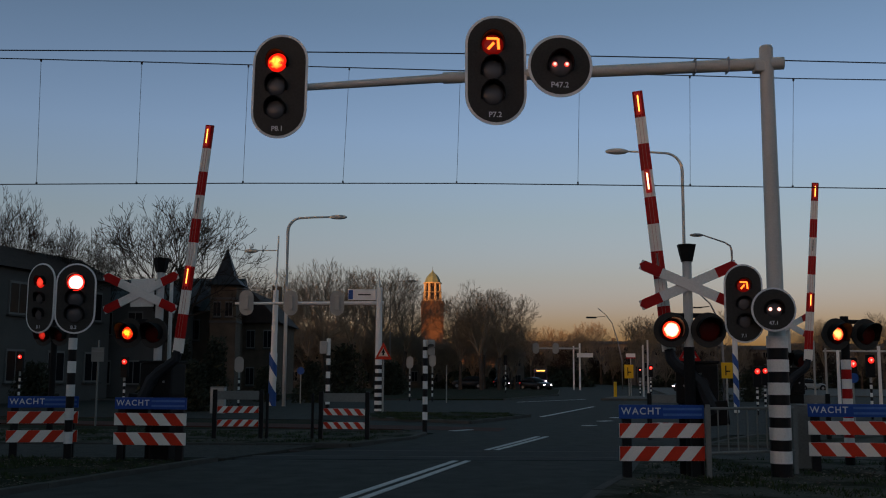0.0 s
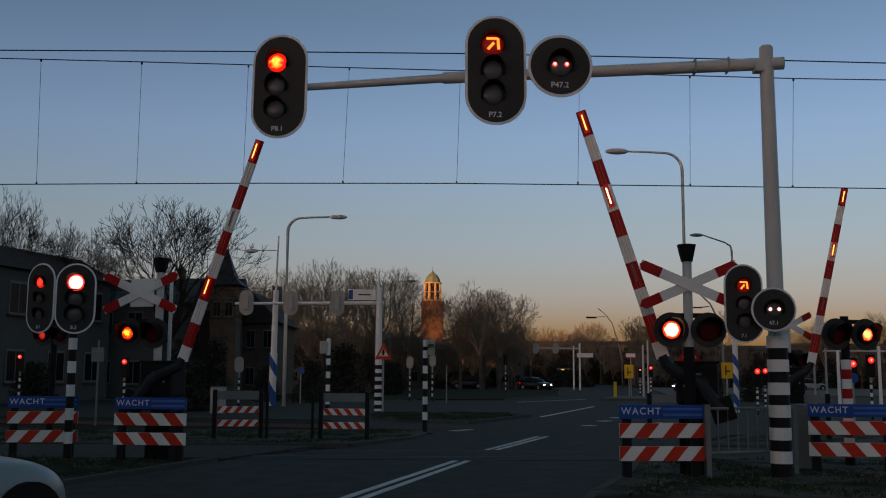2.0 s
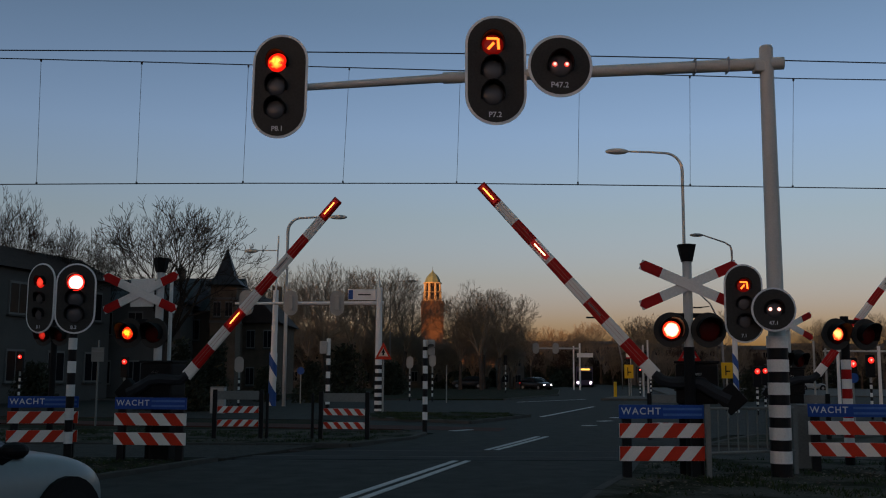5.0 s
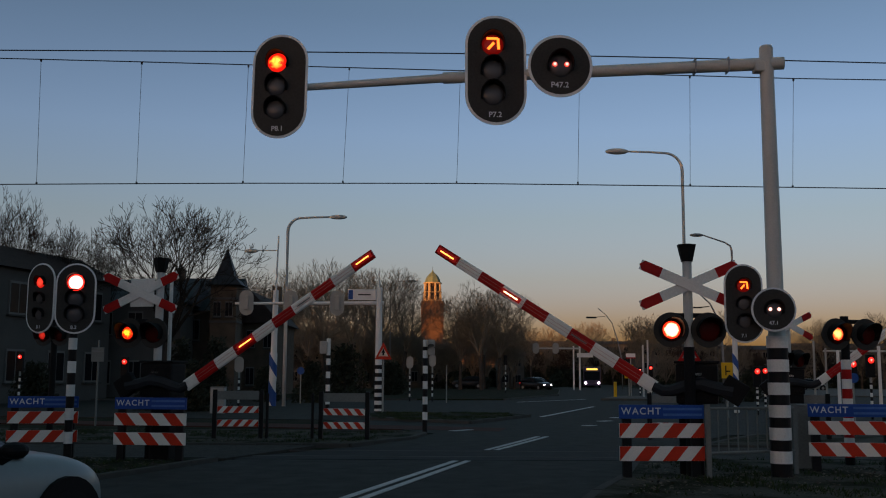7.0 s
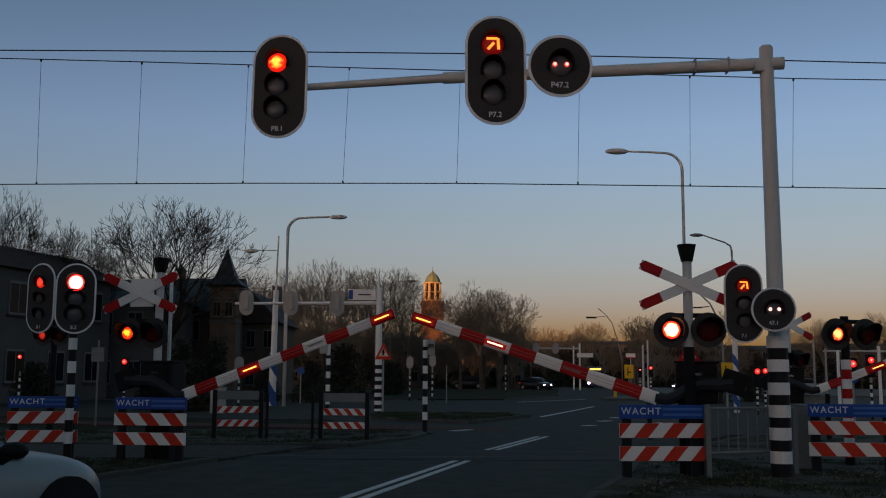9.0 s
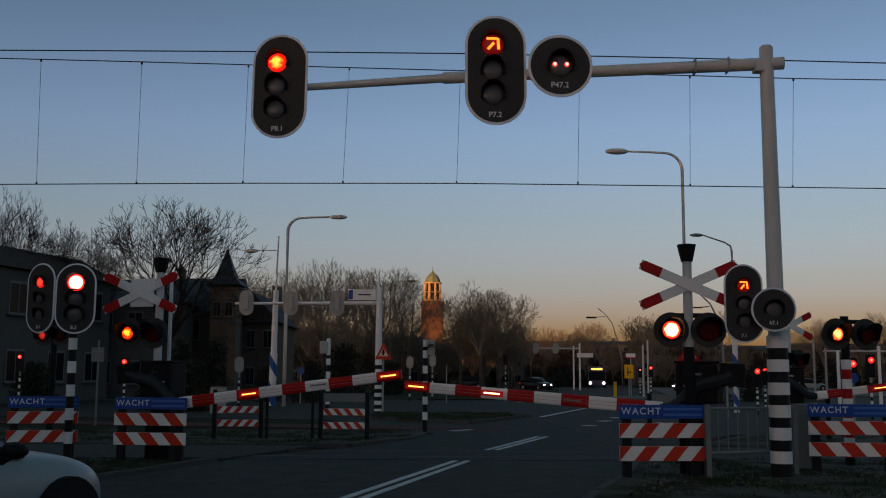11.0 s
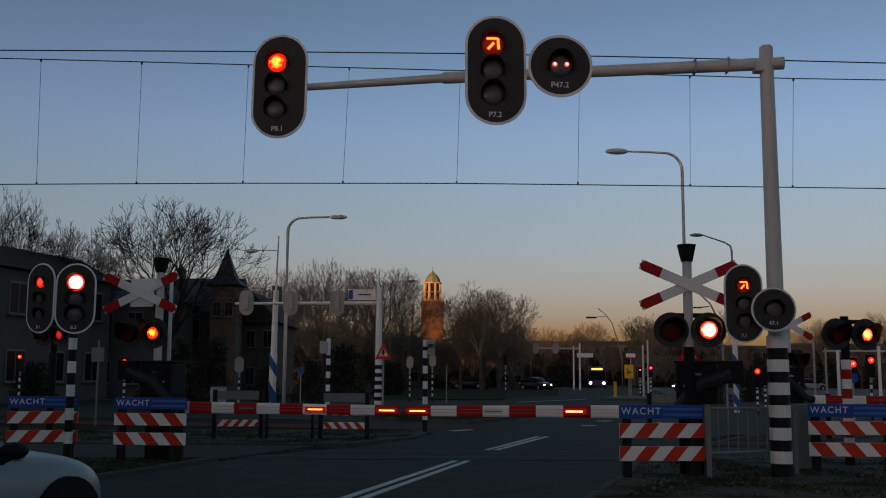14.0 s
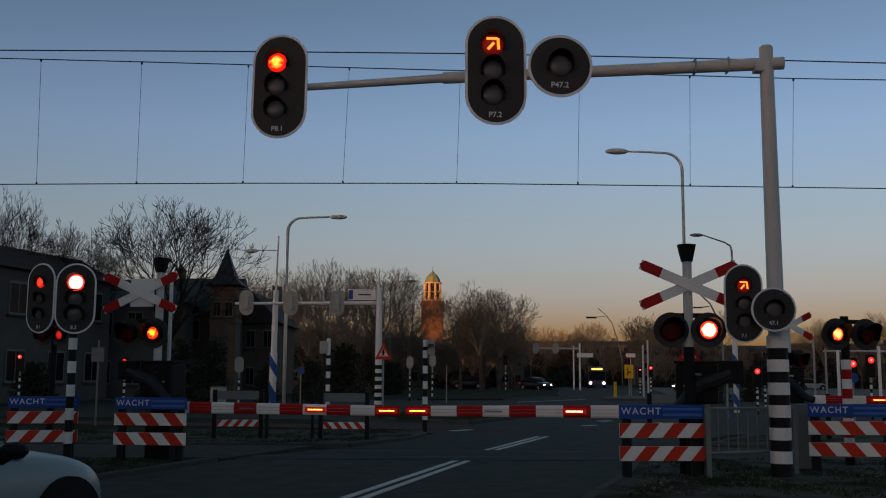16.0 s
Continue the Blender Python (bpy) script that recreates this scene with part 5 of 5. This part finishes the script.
bm = bmesh.new()
prof = [(0.95, 0), (0.88, 0.25), (0.72, 0.5), (0.48, 0.72), (0.26, 0.86), (0.14, 0.95), (0.02, 1.15)]
hz = 64.33 - zc
for (r0, f0), (r1, f1) in zip(prof, prof[1:]):
    tube(bm, (0, 0, zc + 0.3 + f0 * hz), (0, 0, zc + 0.3 + f1 * hz), w8 * r0, w8 * r1, 8)
part("dome", bm, COPPER, t)
bm = bmesh.new()
tube(bm, (0, 0, zc + hz), (0, 0, zc + hz * 1.5), 0.2, 0.08, 6)
part("spike", bm, WIRE, t)


# ---- vehicles ----
def wheel(parent, x, y, r, w=0.2):
    bm = bmesh.new()
    tube(bm, (0, -w / 2, 0), (0, w / 2, 0), r, r, 28)
    wh = part("wheel", bm, TYRE, parent, at=(x, y, r))
    bm = bmesh.new()
    s = -1 if y < 0 else 1
    tube(bm, (0, s * (w / 2 - 0.02), 0), (0, s * (w / 2 + 0.012), 0), r * 0.62, r * 0.55, 20)
    part("rim", bm, STEEL, wh)
    return wh


def loft(bm, sections):
    """A hull through closed outlines of equal count."""
    rings = [[bm.verts.new(p) for p in s] for s in sections]
    n = len(rings[0])
    for a, b in zip(rings, rings[1:]):
        for k in range(n):
            bm.faces.new((a[k], a[(k + 1) % n], b[(k + 1) % n], b[k]))
    bm.faces.new(rings[0][::-1]), bm.faces.new(rings[-1])
    return bm


def car(name, m, paint, label, head=True, tail=True, group="cars"):
    """A hatchback, front towards +x, its sides at y = +-0.87."""
    t = thing(name, m, label, "car", group)
    # body below the windows: stations along x with height of the shoulder and half width
    st = [(-2.0, 0.45, 0.75, 0.62), (-1.9, 0.28, 0.95, 0.78), (-1.5, 0.22, 1.0, 0.86), (-0.6, 0.2, 0.98, 0.88), (0.5, 0.2, 0.96, 0.88), (0.95, 0.2, 0.94, 0.87), (1.4, 0.22, 0.9, 0.87), (1.7, 0.24, 0.85, 0.85), (1.88, 0.27, 0.79, 0.79), (1.99, 0.3, 0.73, 0.73), (2.07, 0.36, 0.59, 0.64)]
    bm = bmesh.new()
    loft(bm, [[(x, -w * 0.93, z0), (x, -w, z0 + (z1 - z0) * 0.3), (x, -w, z0 + (z1 - z0) * 0.72), (x, -w * 0.93, z1 - 0.035), (x, -w * 0.72, z1 + 0.02), (x, 0, z1 + 0.05), (x, w * 0.72, z1 + 0.02), (x, w * 0.93, z1 - 0.035), (x, w, z0 + (z1 - z0) * 0.72), (x, w, z0 + (z1 - z0) * 0.3), (x, w * 0.93, z0)] for x, z0, z1, w in st])
    bd = part("body", bm, paint, t, smooth=True)
    rounding = bd.modifiers.new("rounding", 'SUBSURF')
    rounding.levels = rounding.render_levels = 2
    cb = [(-1.95, 0.93, 0.74), (-1.55, 1.38, 0.62), (-0.9, 1.5, 0.6), (0.0, 1.48, 0.6), (0.45, 1.3, 0.64), (0.98, 0.95, 0.76)]
    bm = bmesh.new()
    loft(bm, [[(x, -0.8, 0.9), (x, -(w + 0.8) / 2, (z + 0.9) / 2), (x, -w, z - 0.05), (x, -w * 0.7, z), (x, w * 0.7, z), (x, w, z - 0.05), (x, (w + 0.8) / 2, (z + 0.9) / 2), (x, 0.8, 0.9)] for x, z, w in cb])
    part("cabin_glass", bm, PANE, t, "dark windows", smooth=True)
    bm = bmesh.new()
    loft(bm, [[(x, -w - 0.01, z - 0.06), (x, -w * 0.7, z + 0.015), (x, w * 0.7, z + 0.015), (x, w + 0.01, z - 0.06)] for x, z, w in cb[1:5]])
    part("roof", bm, paint, t, smooth=True)
    for s in (-1, 1):
        for x in (-1.25, 1.38):
            bm = bmesh.new()
            tube(bm, (x, s * 0.80, 0.32), (x, s * 0.893, 0.32), 0.42, 0.42, 28)
            part("wheel_arch", bm, HOUSING, bd, "dark wheel arch")
            wheel(t, x, s * 0.80, 0.32)
        bm = bmesh.new()
        bmesh.ops.create_uvsphere(bm, u_segments=14, v_segments=8, radius=1, matrix=Matrix.Translation((0.66, s * 0.98, 0.98)) @ Matrix.Diagonal((0.10, 0.1, 0.06, 1)))
        tube(bm, (0.66, s * 0.98, 0.96), (0.7, s * 0.84, 0.91), 0.03, 0.04, 8)
        part("mirror", bm, HOUSING, t, "dark door mirror")
        bm = bmesh.new()
        box(bm, 0.12, 0.26, 0.15, (1.99, s * 0.52, 0.62), bevel=0.03)
        part("headlight", bm, G_HEAD if head else PANE, t)
        bm = bmesh.new()
        box(bm, 0.06, 0.18, 0.24, (-1.95, s * 0.62, 0.82), bevel=0.02)
        part("tail_light", bm, G_TAIL if tail else RED, t)
    bm = bmesh.new()
    tube(bm, (1.05, -0.6, 0.99), (0.75, 0.1, 1.06), 0.012)
    part("wiper", bm, HOUSING, t)
    return t


white_car = car("white_car", Matrix(), CARWHITE, "white hatchback with dark windows waiting at the crossing", False, False)
far_car = car("dark_car", Matrix(), CARDARK, "distant dark car with lit headlights")
parked_a = car("dark_car", pose(10.85, 118.0, 0, 0, 0, -52), CARDARK, "dark car waiting with lit lamps")
parked_b = car("white_car", pose(46.26, 128.0, 0, 0, 0, 12), CARWHITE, "small white car parked by the side road", False, False)
parked_c = car("dark_car", pose(3.15, 125.0, 0.1, 0, 0, 180), CARDARK, "dark car parked under the trees", False, False)
parked_d = car("red_car", pose(27.08, 110.0, 0, 0, 0, 178), mat("dark_red_car_paint", (0.04, 0.008, 0.008), 0.3, 0, 3, 0.1, 0), "dark red car on the side road", True, False)

bus = thing("bus", Matrix(), "dark city bus with amber display and lit headlights", "bus")
bm = bmesh.new()
box(bm, 11.5, 2.5, 2.75, (-5.75, 0, 1.7), bevel=0.18)
bb = part("body", bm, mat("violet_bus_paint", (0.07, 0.05, 0.09), 0.35, 0, 3, 0.1, 0), bus)
bm = bmesh.new()
box(bm, 0.06, 2.25, 1.25, (0.0, 0, 1.75), bevel=0.02)
part("windscreen", bm, PANE, bus)
bm = bmesh.new()
box(bm, 0.06, 1.6, 0.26, (0.02, 0, 2.72), bevel=0.02)
part("display", bm, G_SIGN, bus, "lit amber display")
for s in (-1, 1):
    bm = bmesh.new()
    bmesh.ops.create_uvsphere(bm, u_segments=10, v_segments=6, radius=0.2, matrix=Matrix.Translation((0.02, s * 0.95, 0.72)))
    part("headlight", bm, G_HEAD, bus)
    for x in (-2.4, -8.3):
        wheel(bus, x, s * 1.1, 0.48, 0.3)
    bm = bmesh.new()
    box(bm, 9.5, 0.03, 0.95, (-5.9, s * 1.25, 2.0))
    part("side_windows", bm, PANE, bus)

# ---- grass tufts on the verges ----
rnd = random.Random(5)
vs, fs = [], []
for x0, x1, y0, y1, n, z in ((2.2, 12, 12.5, 18.2, 5200, 0.07), (-14, -4.6, 13.0, 18.2, 6200, 0.05), (-14, -0.8, 22.2, 27.2, 4200, 0.06), (-2.6, 2.6, 33.5, 40.2, 5200, 0.1)):
    for k in range(n):
        x, y = rnd.uniform(x0, x1), rnd.uniform(y0, y1)
        if noise.noise((x * 0.8, y * 0.8, 0)) + 0.6 * noise.noise((x * 2.6, y * 2.6, 4)) + rnd.uniform(-0.12, 0.12) < 0.1:
            continue
        if x0 > 2 and (x - 0.35) < 0.28 * y - 1.6:
            continue
        if x0 < -5 and y0 < 20 and x > 0.29 * y - 9.5:
            continue
        if x0 < -10 and y0 > 20 and x > 0.45 * y - 12.2:
            continue
        if x0 == -2.6 and (x > 0.42 * y - 12.9 or x < -0.3 * y + 8.2 and y < 36):
            continue
        for b in range(3):
            a, h = rnd.uniform(0, 6.28), rnd.uniform(0.02, 0.08)
            dx, dy = 0.012 * math.cos(a), 0.012 * math.sin(a)
            ox, oy = x + rnd.uniform(-0.05, 0.05), y + rnd.uniform(-0.05, 0.05)
            i = len(vs)
            vs += [(ox - dx, oy - dy, z - 0.01), (ox + dx, oy + dy, z - 0.01), (ox + rnd.uniform(-0.05, 0.05), oy + rnd.uniform(-0.05, 0.05), z + h)]
            fs.append((i, i + 1, i + 2))
me = bpy.data.meshes.new("grass_tufts")
me.from_pydata(vs, [], fs)
me.materials.append(BLADE)
tagged(new("grass_tufts", me), "short uneven grass tufts on the verges", "grass", kind="stuff")

# ---- fallen leaves, grit and twigs on the verges and in the gutter ----
vs, fs = [], []
for x0, x1, y0, y1, n, z in ((2.3, 11, 12.6, 18.2, 5200, 0.073), (-13, -4.7, 13.2, 18.2, 3800, 0.053), (-12, -0.9, 22.2, 27.2, 3600, 0.063)):
    for k in range(n):
        x, y = rnd.uniform(x0, x1), rnd.uniform(y0, y1)
        if noise.noise((x * 0.6 + 7, y * 0.6, 3)) + rnd.uniform(-0.3, 0.3) < 0.0:
            continue
        if x0 > 2 and (x - 0.2) < 0.28 * y - 1.6 or x0 < -5 and y0 < 20 and x > 0.29 * y - 9.4 or x0 < -10 and y0 > 20 and x > 0.45 * y - 12.0:
            continue
        a, r = rnd.uniform(0, 6.28), rnd.uniform(0.012, 0.045)
        c, sn = math.cos(a) * r, math.sin(a) * r
        t1, t2 = rnd.uniform(0, 0.02), rnd.uniform(0, 0.02)
        i = len(vs)
        vs += [(x - c, y - sn, z), (x + sn * 0.6, y - c * 0.6, z + t1), (x + c, y + sn, z + t2), (x - sn * 0.6, y + c * 0.6, z + 0.004)]
        fs.append((i, i + 1, i + 2, i + 3))
me = bpy.data.meshes.new("leaf_litter")
me.from_pydata(vs, [], fs)
me.materials.append(LITTER)
tagged(new("leaf_litter", me), "brown fallen leaves and grit on the verges", "leaf litter", kind="stuff")

# ---- an unseen row of houses, added behind the camera so that its shade lies on the crossing ----
for i in range(25):
    house(-470 + 25.0 * i, -150.0 - 3.0 * (i % 2), 180, 24.8, 12.0, 21.0, 25.5 + (i % 3) * 0.5, BRICK, ROOF, "unseen brick block added behind the camera to block the sun", 5, 0)
# one more house out of view, added to keep sky light off the left verge
house(-19.5, -6.0, 90, 36.0, 9.0, 8.0, 11.5, BRICK, ROOF, "unseen brick block added to dim the left side", 2, 0)

# ---- what moves ----
def motions():
    """Booms swing down, lamps flash (the lit element slides forward through its lens), vehicles come and stop."""
    def boom(ob, x, y, z, turn, rows, extra):
        walk(ob, [(t, pose(x, y, z, 0, 0, turn) @ pose(0, 0, 0, 0, -(a + extra), 0)) for t, a in rows])

    left = [(0.0, 78.0), (0.6, 77.9), (0.8, 77.5), (1.0, 76.1), (1.5, 70.0), (2.0, 65.1), (2.5, 61.3), (3.0, 57.3), (3.5, 53.6), (4.0, 49.4), (6.5, 31.4), (7.0, 27.7), (7.5, 24.3), (8.0, 20.9), (8.5, 17.6), (9.0, 14.4), (11.5, -0.8), (12.0, -3.7), (12.3, -5.3), (12.5, -5.3), (16.0, -5.4)]
    right = [(0.0, 79.1), (0.6, 79.0), (0.8, 78.7), (1.0, 77.6), (1.5, 72.0), (2.0, 67.6), (2.5, 63.7), (3.0, 59.3), (3.5, 55.3), (4.0, 51.0), (6.5, 31.5), (7.0, 27.5), (7.5, 23.8), (8.0, 20.1), (8.5, 16.6), (9.0, 13.0), (9.2, 11.6), (11.5, -4.3), (11.8, -5.8), (12.0, -5.9), (16.0, -5.9)]
    boom(boom_left, -5.06, 17.87, 1.408, -15.9, left, 5.3)
    boom(boom_right, 3.893, 15.26, 1.405, 164.1, right, 5.3)
    far = [(0.0, 85.6), (0.7, 85.6), (1.0, 84.6), (1.5, 80.8), (2.0, 77.5), (2.5, 73.5), (3.0, 69.3), (3.5, 65.0), (4.0, 61.0), (6.5, 41.0), (7.0, 37.0), (7.5, 33.3), (8.0, 29.5), (8.5, 25.8), (9.0, 22.0), (11.5, 4.0), (12.0, 0.3), (12.2, 0.0), (16.0, 0.0)]
    boom(boom_far, 8.36, 24.5, 1.42, -12, far, 0.0)

    # flashing circuits: N runs at 0.6535 s, F a little faster
    def spells(period, start, duty, first):
        out, k = [], -1
        while start + k * period < 16.2:
            s = start + k * period
            out.append((s, s + duty * period) if first else (s + duty * period, s + period))
            k += 1
        return [(math.ceil(30 * a) / 30, math.ceil(30 * b) / 30) for a, b in out if b > 0]

    lit = {"NR": spells(0.6535, 0.07, 0.5, True), "NL": spells(0.6535, 0.07, 0.5, False), "FR": spells(0.6474, 0.0434, 0.57, True), "FL": spells(0.6474, 0.0434, 0.57, False), "P47.2": [(0.0, 14.7)], "47.1": [(0.0, 10.3)]}
    for ob, on, which, back in BLINKS:
        seen, hidden = Matrix.Translation(on), Matrix.Translation((on[0], on[1] + back, on[2]))
        rows = {0: hidden, 480: hidden}
        for a, b in lit[which]:
            fa, fb = max(0, round(a * 30)), min(481, round(b * 30))
            if fa > 0:
                rows.setdefault(fa - 1, hidden)
            rows[fa] = seen
            if fb - 1 > fa and fb - 1 <= 480:
                rows[fb - 1] = seen
            if fb <= 480:
                rows[fb] = hidden
        walk(ob, [(f / 30, rows[f]) for f in sorted(rows)])

    # the white car rolls up in the left lane and stops
    ux, uy = 0.309, 0.951
    stop = Vector((-4.08, 6.72, 0.0))
    walk(white_car, [(t, Matrix.Translation(stop - Vector((ux, uy, 0)) * s) @ pose(0, 0, 0, 0, 0, 72)) for t, s in ((0.0, 4.0), (0.5, 2.75), (1.0, 1.66), (1.2, 1.3), (1.4, 0.99), (1.6, 0.75), (1.8, 0.57), (2.0, 0.43), (2.2, 0.29), (2.5, 0.14), (3.0, 0.05), (3.5, 0.0), (16.0, 0.0))])
    # the bus comes round from the far road
    walk(bus, [(t, Matrix.Translation((x, y, 0)) @ pose(0, 0, 0, 0, 0, a)) for t, x, y, a in ([(0, 18.43, 190.0, -96), (1, 19.99, 182.0, -96), (2, 20.95, 174.0, -97), (3, 21.19, 166.0, -97), (4, 21.4, 158.0, -98), (6.5, 21.65, 150.0, -98), (7.5, 22.27, 148.0, -98), (9, 22.2, 147.0, -98), (11.5, 22.29, 146.0, -98), (16, 22.29, 146.0, -98)])])
    walk(far_car, [(t, Matrix.Translation((x, y, 0)) @ pose(0, 0, 0, 0, 0, a)) for t, x, y, a in ([(0, 9.21, 150.0, -60), (1, 10.53, 143.0, -62), (2, 11.75, 136.0, -64), (2.5, 12.09, 133.0, -66), (3.2, 12.18, 130.0, -68), (4, 12.15, 129.0, -68), (16, 12.15, 129.0, -68)])])


motions()
